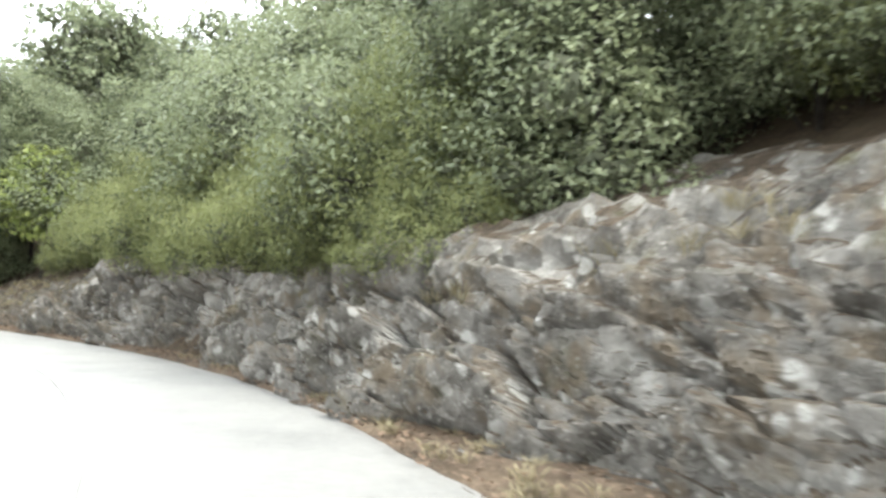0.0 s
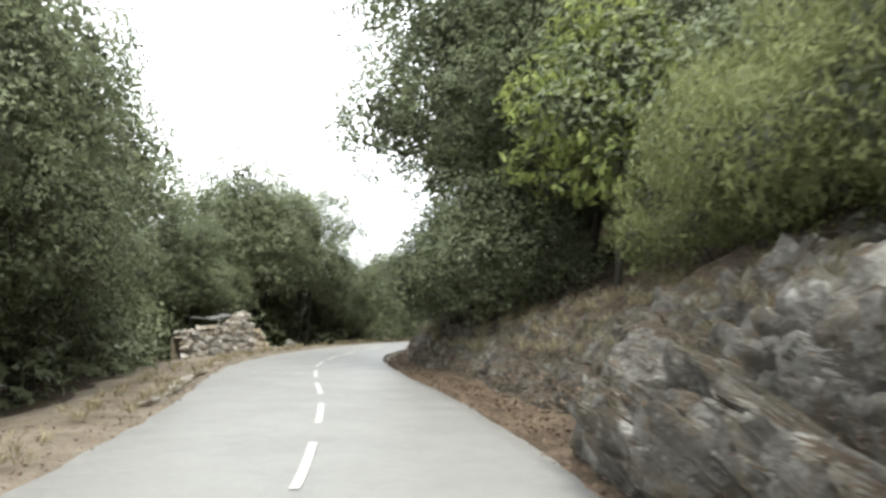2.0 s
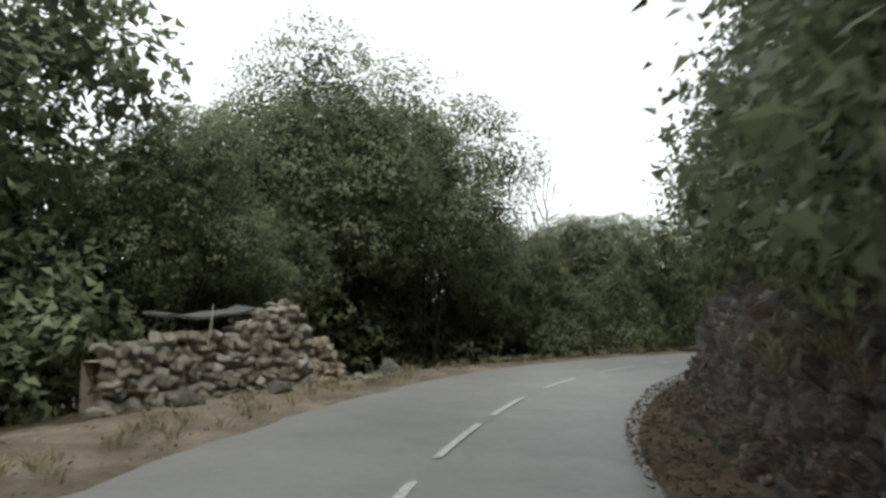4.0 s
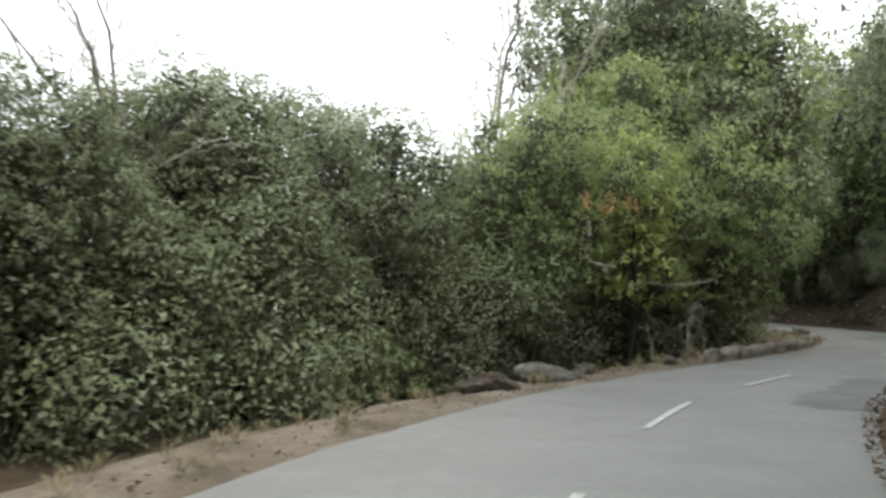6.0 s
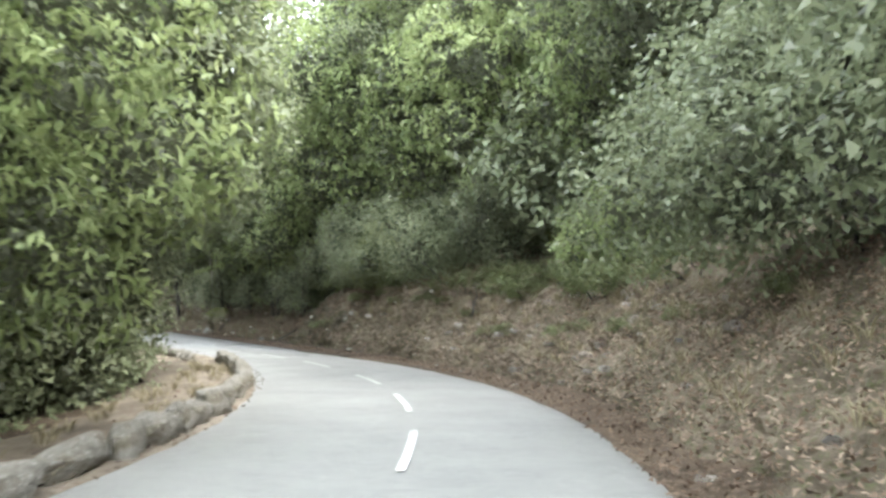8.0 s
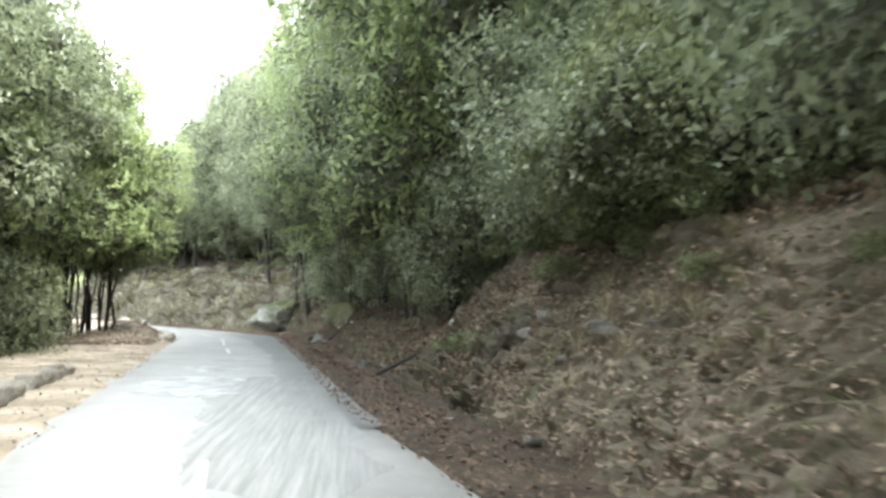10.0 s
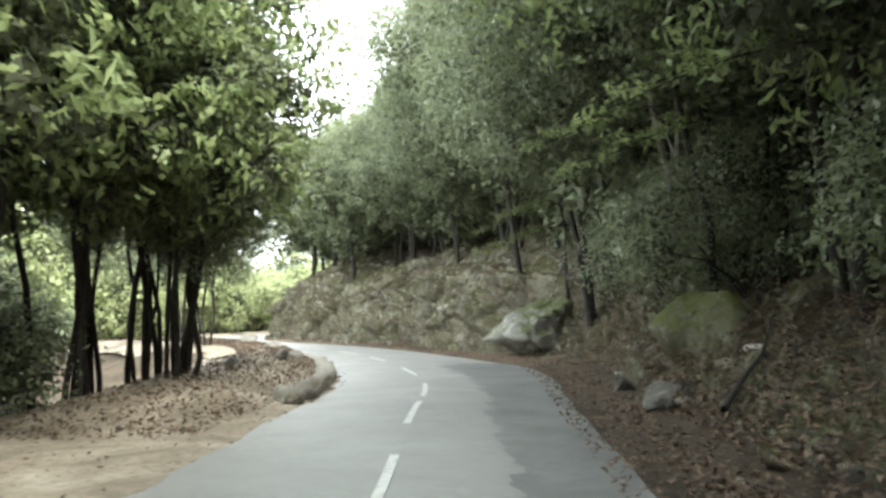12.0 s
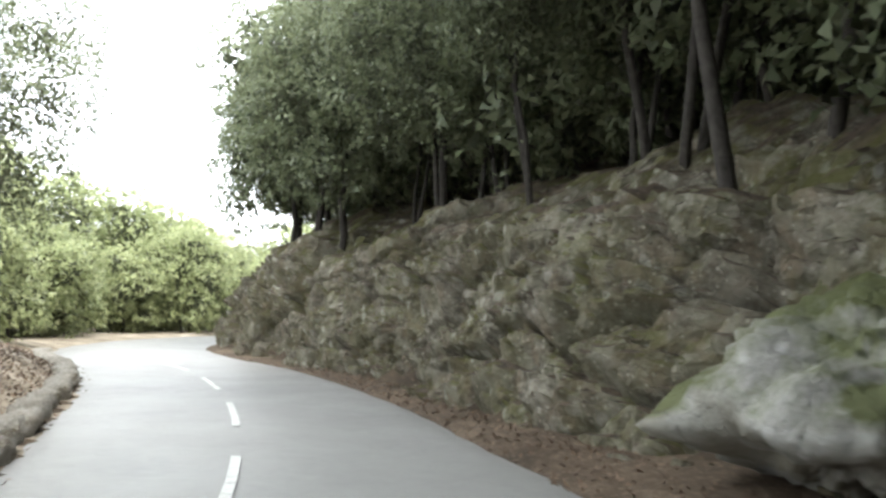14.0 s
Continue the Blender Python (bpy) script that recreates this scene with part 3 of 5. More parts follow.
# ---------------------------------------------------------------- rock and earth banks
def bank(name, s0, s1, material, block, deep, fine, label, category, step=0.09, rows=52, back=4.5, small=0.4, push=0.0):
    """The cut slope above the road: blocky relief laid over the profile of the bank."""
    s = np.arange(s0, s1, step)
    u = np.linspace(0, 1, rows)
    foot, top, wide = foot_d(s), along(s, BANK_TOP), along(s, BANK_WIDTH)
    # profile: out from under the verge, up the face, then back over the slope
    t_face = np.clip(u / 0.74, 0, 1)[None]
    t_back = np.clip((u - 0.74) / 0.26, 0, 1)[None] ** 1.3
    wobble = (rough(s / 2.5, s * 0, 11) - 0.5)[:, None]
    tall = top[:, None] * (1 + 0.5 * wobble)
    d = foot[:, None] - push * np.clip(np.minimum(s - s0, s1 - s) / 3, 0, 1)[:, None] * (1 - t_back) + 0.5 * wobble + wide[:, None] * t_face + back * t_back
    z = -0.25 + (tall + 0.25) * t_face ** 0.85 + back * 0.5 * t_back
    ss = np.repeat(s[:, None], rows, 1)
    high = z * 1.1 + d * 0.4
    wa, wb = (rough(ss / 1.1, high / 1.1, 21) - 0.5) * 0.55, (rough(ss / 1.1, high / 1.1, 27) - 0.5) * 0.5
    out = np.zeros_like(z)
    for k, (wid, hgt, amp, crack) in enumerate(((block, block * 0.6, deep, 0.13), (block * 0.4, block * 0.26, deep * small, 0.06), (block * 0.15, block * 0.11, deep * small * 0.4, 0.03))):
        f1, f2, ia, ib, oa, ob_ = worley((ss + wa * wid / block - 0.1 * high) / wid, (high + wb * wid / block + 0.26 * ss) / hgt, 3.0 * k)
        lean = (hashed(ia, ib, 7) - 0.5) * oa * 1.5 + (hashed(ia, ib, 8) - 0.15) * ob_ * 1.3
        out += amp * ((hashed(ia, ib, 6) - 0.45) * 1.15 + lean) - crack * deep * 3.4 * np.exp(-((f2 - f1) / 0.07) ** 2)
    bed = (high + 0.26 * ss + wb * 1.5) / (block * 0.42) + 0.6 * rough(ss / 2.2, high / 3, 41)
    out += deep * 0.3 * ((bed - np.floor(bed)) ** 1.5 - 0.4) * rough(ss / 1.7, high / 1.2, 43) * 1.5
    out += fine * (rough(ss * 1.3, high * 1.3, 31) - 0.5) + deep * 1.2 * (rough(ss / 3, high / 2, 33) - 0.5)
    fade = np.clip(1.15 - t_back * 1.0, 0.25, 1) * np.ones_like(z)
    out = out * fade
    out = out * np.clip(np.minimum(s - s0, s1 - s) / 1.2, 0.1, 1)[:, None]
    slope = np.arctan2(tall, wide[:, None] + 0 * tall) * (1 - t_back) + 0.45 * t_back
    d2, z2 = d - out * np.sin(slope), z + out * np.cos(slope)
    me = mesh_of(name, place(ss, d2, z2).reshape(-1, 3), grid_faces(len(s), rows)[:, ::-1], material, False)
    return tagged(new(name, me), label, category, kind="structure")


bank("rock_bank", -5, 37, ROCK, 2.7, 0.72, 0.14, "grey lichened bedrock cutting broken into blocks beside the road", "rock face", 0.055, 84, small=0.42, push=0.4)
bank("earth_bank", 35.5, 62.5, DARK_ROCK, 0.9, 0.22, 0.12, "dark earth and rock bank under an overhanging oak", "bank")
bank("rock_outcrop", 61, 85.5, ROCK, 1.3, 0.45, 0.10, "grey rock outcrop jutting towards the road on the bend", "rock face", 0.065, 64)
bank("litter_bank", 84, 125.6, MOSSY_EARTH, 0.8, 0.13, 0.2, "earth bank strewn with brown leaves and half-buried stones", "bank", 0.1, 48)
bank("leafy_rock_bank", 121.6, 160.5, LEAFY_ROCK, 1.1, 0.32, 0.2, "mossy earth and rock bank under brown leaves", "bank")
bank("mossy_rock_face", 159.3, 204, MOSSY, 2.6, 0.62, 0.1, "mossy yellow-grey rock face above the road", "rock face", 0.065, 72, small=0.36, push=0.5)

# ---------------------------------------------------------------- plants
def quads_of_leaves(at, out, length, width, r, droop=0.15, small=False):
    """Leaf blades, each four points folded along the middle (three for small leaves): at (n, 3), out (n, 3) the way each one faces."""
    n = len(at)
    side = r.normal(size=(n, 3))
    tip = np.cross(out, side)
    tip /= np.linalg.norm(tip, axis=1, keepdims=True) + 1e-9
    tip[:, 2] -= droop
    wide = np.cross(out, tip)
    wide /= np.linalg.norm(wide, axis=1, keepdims=True) + 1e-9
    ln = (length * r.uniform(0.65, 1.25, n))[:, None]
    wd = (width * r.uniform(0.7, 1.2, n))[:, None]
    lift = out * wd * 0.25
    if small:
        v = np.stack([at - tip * ln * 0.5, at + wide * wd * 0.55 + tip * ln * 0.1, at + tip * ln * 0.5 - wide * wd * 0.45 + lift], 1)
        return v.reshape(-1, 3), np.arange(n * 3).reshape(n, 3)
    v = np.stack([at - tip * ln * 0.5, at + wide * wd * 0.5 + lift, at + tip * ln * 0.5, at - wide * wd * 0.5 + lift], 1)
    f = np.arange(n * 4).reshape(n, 4)
    return v.reshape(-1, 3), f


def lobe_tufts(r, centres, radii, count, per=7, spread=0.12, ragged_by=0.1):
    """Leaves in small tufts on the outer skin of overlapping lobes: their places, the way each blade faces, and the rounded shading of its lobe."""
    want = max(8, count // per)
    pick = r.choice(len(centres), want * 3, p=radii ** 2 / (radii ** 2).sum())
    v = r.normal(size=(want * 3, 3))
    v /= np.linalg.norm(v, axis=1, keepdims=True)
    at = centres[pick] + v * (radii[pick] * r.normal(0.98, ragged_by, want * 3))[:, None]
    gap = np.linalg.norm(at[:, None] - centres[None], axis=2) / radii[None]
    gap[np.arange(len(at)), pick] = 9
    free = (gap.min(1) > 0.86) & (v[:, 2] > r.uniform(-1.2, -0.2, want * 3))
    order = np.concatenate([np.nonzero(free)[0], np.nonzero(~free)[0]])[:want]
    at, v = np.repeat(at[order], per, 0), np.repeat(v[order], per, 0)
    n = len(at)
    at = at + r.normal(size=(n, 3)) * spread * np.array([1, 1, 0.7])
    out = v * 0.65 + np.array([0, 0, 0.5]) + r.normal(size=(n, 3)) * 0.42
    tuft = np.repeat(r.normal(size=(n // per, 3)) * 0.42, per, 0)
    soft = v * 0.85 + np.array([0, 0, 0.5]) + tuft + r.normal(size=(n, 3)) * 0.12
    return at, out / np.linalg.norm(out, axis=1, keepdims=True), soft / np.linalg.norm(soft, axis=1, keepdims=True)


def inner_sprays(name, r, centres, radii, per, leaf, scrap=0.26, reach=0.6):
    """The twiggy inside of the lobes: broad ragged scraps that lie along each lobe under its leaves, coloured dark for
    the shade there.
    """
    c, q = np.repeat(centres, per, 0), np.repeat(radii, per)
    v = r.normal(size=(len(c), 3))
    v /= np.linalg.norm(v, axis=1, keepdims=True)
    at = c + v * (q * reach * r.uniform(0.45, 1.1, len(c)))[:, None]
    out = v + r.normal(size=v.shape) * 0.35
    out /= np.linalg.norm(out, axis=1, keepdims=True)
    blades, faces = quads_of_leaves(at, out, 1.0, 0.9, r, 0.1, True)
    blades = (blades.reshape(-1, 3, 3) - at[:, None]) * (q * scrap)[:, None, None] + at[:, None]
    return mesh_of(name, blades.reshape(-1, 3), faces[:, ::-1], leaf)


def leafage(name, at, out, soft, size, r, droop, small, material):
    """Leaves as one mesh; the blades of a lobe take on its rounded shading."""
    v, f = quads_of_leaves(at, out, size[0], size[1], r, droop, small)
    me = mesh_of(name, v, f[:, ::-1], material, True)
    me.normals_split_custom_set_from_vertices(np.repeat(soft, 3 if small else 4, 0).tolist())
    return me


def tube(points, radii, sides=7):
    points, n = np.asarray(points, float), len(points)
    t = np.gradient(points, axis=0)
    t /= np.linalg.norm(t, axis=1, keepdims=True) + 1e-9
    ref = np.where(np.abs(t[:, 2:3]) > 0.9, np.array([[1.0, 0, 0]]), np.array([[0, 0, 1.0]]))
    a = np.cross(t, ref)
    a /= np.linalg.norm(a, axis=1, keepdims=True) + 1e-9
    b = np.cross(t, a)
    ang = np.linspace(0, 2 * np.pi, sides, endpoint=False)
    v = points[:, None] + np.asarray(radii)[:, None, None] * (np.cos(ang)[None, :, None] * a[:, None] + np.sin(ang)[None, :, None] * b[:, None])
    i = np.arange(n - 1)[:, None] * sides
    j = np.arange(sides)[None]
    f = np.stack([i + j, i + (j + 1) % sides, i + sides + (j + 1) % sides, i + sides + j], -1).reshape(-1, 4)
    return v.reshape(-1, 3), f


def branch(r, a, b, r0, r1, bend=0.12, n=6, sides=6):
    a, b = np.asarray(a, float), np.asarray(b, float)
    u = np.linspace(0, 1, n)[:, None]
    p = a + (b - a) * u
    p[1:-1] += r.normal(size=(n - 2, 3)) * np.linalg.norm(b - a) * bend * 0.4
    p[:, 2] += np.linalg.norm(b - a) * bend * np.sin(u[:, 0] * np.pi)
    return tube(p, np.linspace(r0, r1, n), sides)


def tree(name, seed, tall, spread, crown_from, lobes, leaves, leaf, size, bark, stems=1, label="", girth=0.16, lobe=1.2, limbs=7, skirt=0.55, droop=0.15, blades=False, inner=130, tuft=0.13, scrap=0.17):
    """One tree: an empty with a trunk or several, limbs, and a crown of leafy lobes with gaps between them."""
    r = np.random.default_rng(seed)
    root = tagged(new(name), label, "tree")
    mid, half = tall * (1 + crown_from) / 2, tall * (1 - crown_from) / 2
    k = np.arange(lobes) + 0.5
    polar, turn = np.arccos(1 - 2 * k / lobes), k * 2.39996
    v = np.stack([np.sin(polar) * np.cos(turn), np.sin(polar) * np.sin(turn), np.cos(polar)], -1) + r.normal(size=(lobes, 3)) * 0.16
    v /= np.linalg.norm(v, axis=1, keepdims=True)
    v[:, 2] = np.where(v[:, 2] < -skirt - 0.3, -v[:, 2] * 0.6, v[:, 2])
    swell = r.uniform(0.62, 1.0, lobes)
    swell[::6] *= 0.55
    radii = lobe * r.uniform(0.6, 1.25, lobes)
    centres = v * swell[:, None] * np.array([spread - lobe * 0.55, spread - lobe * 0.55, half - lobe * 0.5]) + np.array([0, 0, mid])
    for k in range(stems):
        a = r.uniform(0, 6.28)
        base = np.array([math.cos(a), math.sin(a), 0]) * (0.45 * (stems > 1)) + np.array([0, 0, -0.9])
        head = np.array([math.cos(a) * spread * 0.35 * (stems > 1), math.sin(a) * spread * 0.35 * (stems > 1), tall * r.uniform(0.75, 0.9)])
        g = girth * r.uniform(0.7, 1.1)
        part("trunk", mesh_of("trunk", *branch(r, base, head, g, g * 0.25, 0.022, 9), bark, True), root)
        for c in centres[r.choice(lobes, max(2, limbs // stems), replace=False)]:
            f = r.uniform(0.35, 0.85)
            part("limb", mesh_of("limb", *branch(r, base + (head - base) * f, c, g * 0.4 * (1.1 - f), g * 0.06, 0.1, 6, 5), bark, True), root)
    part("crown", leafage("crown", *lobe_tufts(r, centres, radii, leaves, 7, tuft), size, r, droop, not blades, leaf), root)
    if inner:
        part("inner_crown", inner_sprays("inner_crown", r, centres, radii, inner, INNER_SHADE_LEAF, scrap), root, "twiggy inside of the crown, coloured dark for its shade")
    return root


def bush(name, seed, tall, spread, leaves, leaf, size, label, clumps=26, upright=0.0, category="bush", stems=5, inner=90, blades=False):
    """A shrub from the ground up: stems and leafy lobes."""
    r = np.random.default_rng(seed)
    root = tagged(new(name), label, category)
    a, q = r.uniform(0, 6.28, clumps), r.uniform(0.05, 1.0, clumps) ** 0.6
    centres = np.stack([np.cos(a) * q * spread, np.sin(a) * q * spread, tall * (0.12 + 0.8 * r.uniform(0, 1, clumps) * (1.08 - q * 0.55))], -1)
    radii = r.uniform(0.5, 1.1, clumps) * min(tall, spread) * 0.34
    for c in centres[:stems]:
        part("stem", mesh_of("stem", *branch(r, (c[0] * 0.12, c[1] * 0.12, -0.4), c, 0.035, 0.008, 0.08, 6, 5), BARK, True), root)
    at, out, soft = lobe_tufts(r, centres, radii, leaves, 7, 0.06 + 0.02 * tall, 0.14)
    if upright:
        out[:, 2] *= 0.3
        out /= np.linalg.norm(out, axis=1, keepdims=True)
    part("foliage", leafage("foliage", at, out, soft, size, r, -upright, not blades, leaf), root)
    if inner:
        part("inner_foliage", inner_sprays("inner_foliage", r, centres, radii, inner, INNER_SHADE_LEAF, 0.18, 0.55), root, "twiggy inside of the bush, coloured dark for its shade")
    return root


def bare_tree(name, seed, tall, label, bark, depth=3):
    """A leafless dead tree of forking branches."""
    r = np.random.default_rng(seed)
    root = tagged(new(name), label, "dead tree")

    def grow(a, way, length, radius, level):
        b = a + way * length
        part("trunk" if level == 0 else "branch", mesh_of("branch", *branch(r, a, b, radius, radius * 0.5, 0.06, 6, 5), bark, True), root)
        if level < depth:
            for k in range(3 if level else 5):
                w = way + r.normal(size=3) * 0.55 + np.array([0, 0, 0.12])
                f = r.uniform(0.45, 1.0)
                grow(a + (b - a) * f, w / np.linalg.norm(w), length * r.uniform(0.42, 0.68), radius * 0.5, level + 1)

    grow(np.array([0, 0, -0.6]), np.array([0.05, 0.02, 1.0]), tall * 0.6, 0.085, 0)
    return root


OAK_LABEL = "holm oak with a dense dark grey-green crown"
oaks = [tree("oak_tree", 11 + k, 11.5 + k * 0.7, 4.2 + 0.25 * k, 0.08, 62, 30000, OAK_LEAF, (0.145, 0.1), BARK, 1 + k % 2, OAK_LABEL, 0.19) for k in range(3)]
tall_oaks = [tree("tall_oak", 101 + k, 16.5, 5.2, 0.07, 90, 40000, OAK_LEAF, (0.15, 0.105), BARK, 1, "tall holm oak rising over the bank", 0.24, lobe=1.35) for k in range(2)]
back_oaks = [tree("background_oak", 16 + k, 12.0, 4.4, 0.06, 56, 10500, OAK_LEAF, (0.25, 0.18), BARK, 1, "holm oak standing behind the first trees", 0.19, lobe=1.3, limbs=4, tuft=0.17, inner=45, scrap=0.28) for k in range(2)]
far_oaks = [tree("far_oak", 21 + k, 12.5 + k, 4.8, 0.04, 46, 5500, OAK_LEAF, (0.36, 0.26), BARK, 1, "holm oak deep in the wood", 0.18, lobe=1.5, limbs=3, tuft=0.22, inner=40, scrap=0.3) for k in range(2)]
slim = [tree("slender_oak", 31 + k, 12.0, 3.9, 0.2, 54, 24000, OAK_LEAF, (0.15, 0.105), BARK, 3, "clump of slender dark oak stems with a high crown", 0.1, limbs=6, skirt=0.45) for k in range(2)]
over_oaks = [tree("overhanging_oak", 36 + k, 11.0, 4.7, 0.13, 62, 32000, OAK_LEAF, (0.125, 0.085), BARK, 2, "dark oak spreading over the top of the rock face", 0.09, limbs=6, skirt=0.5, inner=200, scrap=0.11) for k in range(2)]
slim_chestnut = tree("slender_chestnut", 45, 12.0, 3.9, 0.1, 58, 11000, CHESTNUT_LEAF, (0.23, 0.1), BARK, 4, "clump of slender chestnut stems with light green leaves", 0.09, limbs=8, skirt=0.45, droop=0.4, blades=True, lobe=1.1)
chestnuts = [tree("chestnut_tree", 51 + k, 11.5 + k, 4.2, 0.06, 60, 12000, CHESTNUT_LEAF, (0.24, 0.1), BARK, 1, "sweet chestnut with light green long leaves", 0.15, droop=0.45, blades=True, lobe=1.15) for k in range(2)]
near_chestnuts = [tree("young_chestnut", 55 + k, 11.5 + k, 4.2, 0.12, 60, 21000, CHESTNUT_LEAF, (0.16, 0.062), BARK, 1, "sweet chestnut leaning over the bank", 0.13, droop=0.45, blades=True, lobe=1.15, inner=150, scrap=0.15) for k in range(2)]
yellowed = tree("yellowing_tree", 61, 7.0, 1.9, 0.15, 26, 3600, YELLOW_LEAF, (0.22, 0.1), BARK, 2, "young chestnut with yellowing leaves", 0.08, lobe=0.75, droop=0.4, blades=True, inner=40)
heaths = [bush("heath_bush", 71 + k, 3.8, 2.4, 22000, HEATH_LEAF, (0.12, 0.045), "olive-green tree heath bush on the bank", 40, 0.5) for k in range(2)]
oak_bushes = [bush("oak_bush", 81 + k, 3.2, 2.2, 14000, OAK_LEAF, (0.09, 0.06), "dark green oak scrub bush", 32) for k in range(2)]
light_bush = bush("chestnut_bush", 87, 3.0, 2.2, 4500, CHESTNUT_LEAF, (0.2, 0.085), "light green chestnut regrowth bush", 30, blades=True)
under_bush = bush("undergrowth_bush", 85, 3.2, 2.3, 3000, OAK_LEAF, (0.2, 0.14), "dark undergrowth bush in the shade of the wood", 30, inner=45)
round_trees = [tree("rounded_tree", 88 + k, 4.4, 2.5, 0.0, 44, 8000, SUNLIT_LEAF, (0.2, 0.11), BARK, 1, "rounded light green tree in the open", 0.08, lobe=0.8) for k in range(2)]
bramble = bush("bramble", 91, 0.95, 1.5, 3600, BRAMBLE_LEAF, (0.085, 0.062), "low bramble with pale green leaves", 26, inner=0)
used = set()


def plant(proto, s, d, size=1.0, turn=0.0, z=None, group=""):
    """Sets a plant beside the road; the first use places the model itself."""
    zz = float(ground_z(s, d)) - 0.15 if z is None else z
    m = spot(s, d, zz, turn, size)
    if proto.name in used:
        ob = copy_thing(proto, m)
    else:
        used.add(proto.name)
        proto.matrix_basis = m
        ob = proto
    if group:
        ob["group"] = group
    return ob


def row(protos, s0, s1, step, d0, d1, size0, size1, group):
    """A belt of plants along the road between two distances from it."""
    r = random.Random(int(s0 * 10 + s1 * 7 + d0 * 13 + d1 * 3))
    s = s0
    while s < s1:
        plant(r.choice(protos), s + r.uniform(-0.4, 0.4) * step, r.uniform(d0, d1), r.uniform(size0, size1), r.uniform(0, 360), group=group)
        s += step


# above the cutting
row(heaths, 15, 28, 2.4, 4.3, 5.2, 0.8, 1.05, "heath above the cutting")
row(heaths, 12, 24, 2.9, 3.7, 4.3, 0.55, 0.75, "heath on the rim of the cutting")
row(heaths, 28, 40, 2.6, 6.0, 6.8, 0.8, 1.05, "heath above the cutting")
row(heaths + oak_bushes, 14, 44, 2.6, 7.0, 9.0, 1.2, 1.6, "scrub above the cutting")
plant(oaks[0], 12.0, 7.2, 0.85, 40)
plant(oak_bushes[0], 12.6, 5.6, 1.0, 0)
plant(oak_bushes[1], 1.5, 8.5, 0.9, 120)
plant(heaths[0], 3.0, 9.0, 1.1, 70)
row(oak_bushes + heaths, 1, 13, 1.8, 8.2, 10.5, 0.7, 1.0, "scrub above the cutting")
row([under_bush] + heaths, 0, 14, 2.2, 12.0, 15.0, 1.0, 1.4, "scrub higher on the slope")
row(back_oaks, 18, 46, 4.5, 10.0, 12.5, 0.8, 0.95, "oaks on the slope")
row(far_oaks, 2, 60, 5.0, 15.0, 19.0, 0.8, 1.0, "far oaks on the slope")
plant(oaks[1], 50.5, 4.6, 1.15, 40)
plant(oaks[0], 49.0, 6.6, 1.1, 300)
plant(oaks[2], 48.4, 4.9, 0.85, 80)
plant(oak_bushes[1], 49.6, 4.6, 0.95, 200)
plant(oak_bushes[0], 52.8, 5.0, 0.85, 250)
plant(oaks[2], 56.0, 6.4, 1.0, 140)
plant(oak_bushes[0], 51.0, 4.2, 0.8, 40)
plant(oak_bushes[1], 47.5, 4.5, 0.75, 10)
plant(oak_bushes[0], 55.0, 4.2, 0.8, 80)
plant(yellowed, 43.5, 5.2, 1.0, 10)
plant(oaks[0], 46.6, 6.4, 0.95, 250)
# beyond the bend, bank side
row(oaks, 62, 84, 3.8, 6.0, 8.0, 0.8, 1.0, "oaks on the slope")
row(oaks, 84, 98, 3.6, 6.0, 7.6, 1.1, 1.25, "oaks on the slope")
row(tall_oaks, 97, 121, 6.0, 10.0, 11.5, 0.9, 1.0, "tall oaks on the slope")
row(oak_bushes, 63, 100, 2.8, 4.6, 5.8, 0.75, 1.05, "scrub on the bank")
row(far_oaks, 60, 98, 3.8, 11.0, 16.0, 1.0, 1.3, "far oaks on the slope")
row(back_oaks, 98, 128, 5.5, 13.0, 15.0, 0.95, 1.1, "far oaks on the slope")
row(far_oaks, 128, 152, 6.0, 12.0, 16.0, 0.9, 1.1, "far oaks on the slope")
row(oaks + chestnuts, 118, 152, 3.6, 5.8, 8.0, 0.95, 1.15, "trees over the bank")
row(oak_bushes + [light_bush], 118, 152, 2.4, 5.0, 6.2, 0.66, 0.9, "scrub on the bank")
plant(near_chestnuts[1], 149.8, 4.9, 1.3, 200)
plant(near_chestnuts[1], 138.6, 5.5, 1.1, 50)
plant(slim[0], 147.6, 4.6, 1.0, 30)
plant(near_chestnuts[0], 143.6, 5.0, 1.2, 120)
plant(slim[0], 137.0, 4.8, 1.0, 220)
plant(near_chestnuts[0], 133.0, 4.8, 1.1, 100)
row([bramble], 104, 126, 1.7, 4.2, 5.4, 0.8, 1.1, "brambles on the bank")
row([bramble], 100, 126, 1.9, 3.0, 4.0, 0.3, 0.5, "small brambles on the bank")
plant(tall_oaks[1], 122.0, 7.4, 1.0, 120)
plant(near_chestnuts[0], 126.5, 5.6, 1.2, 20)
plant(near_chestnuts[1], 130.5, 5.4, 1.15, 220)
row(oak_bushes + heaths + [light_bush], 101, 119, 2.4, 7.2, 8.2, 0.55, 0.8, "scrub behind the brambles")
row([under_bush], 98, 150, 2.4, 8.0, 11.0, 1.1, 1.5, "undergrowth on the slope")
plant(heaths[1], 121.5, 4.9, 0.9, 30)
plant(light_bush, 108.6, 5.6, 1.1, 40)
plant(oaks[1], 106.5, 7.2, 0.9, 80)
plant(chestnuts[0], 110.5, 7.6, 0.95, 200)
row(over_oaks, 150, 157, 2.2, 6.2, 6.9, 0.95, 1.1, "trees above the rock face")
row(over_oaks, 158, 167, 2.8, 6.4, 7.2, 1.1, 1.2, "trees above the rock face")
row(over_oaks, 166, 176, 2.4, 5.6, 6.4, 0.8, 0.95, "trees above the rock face")
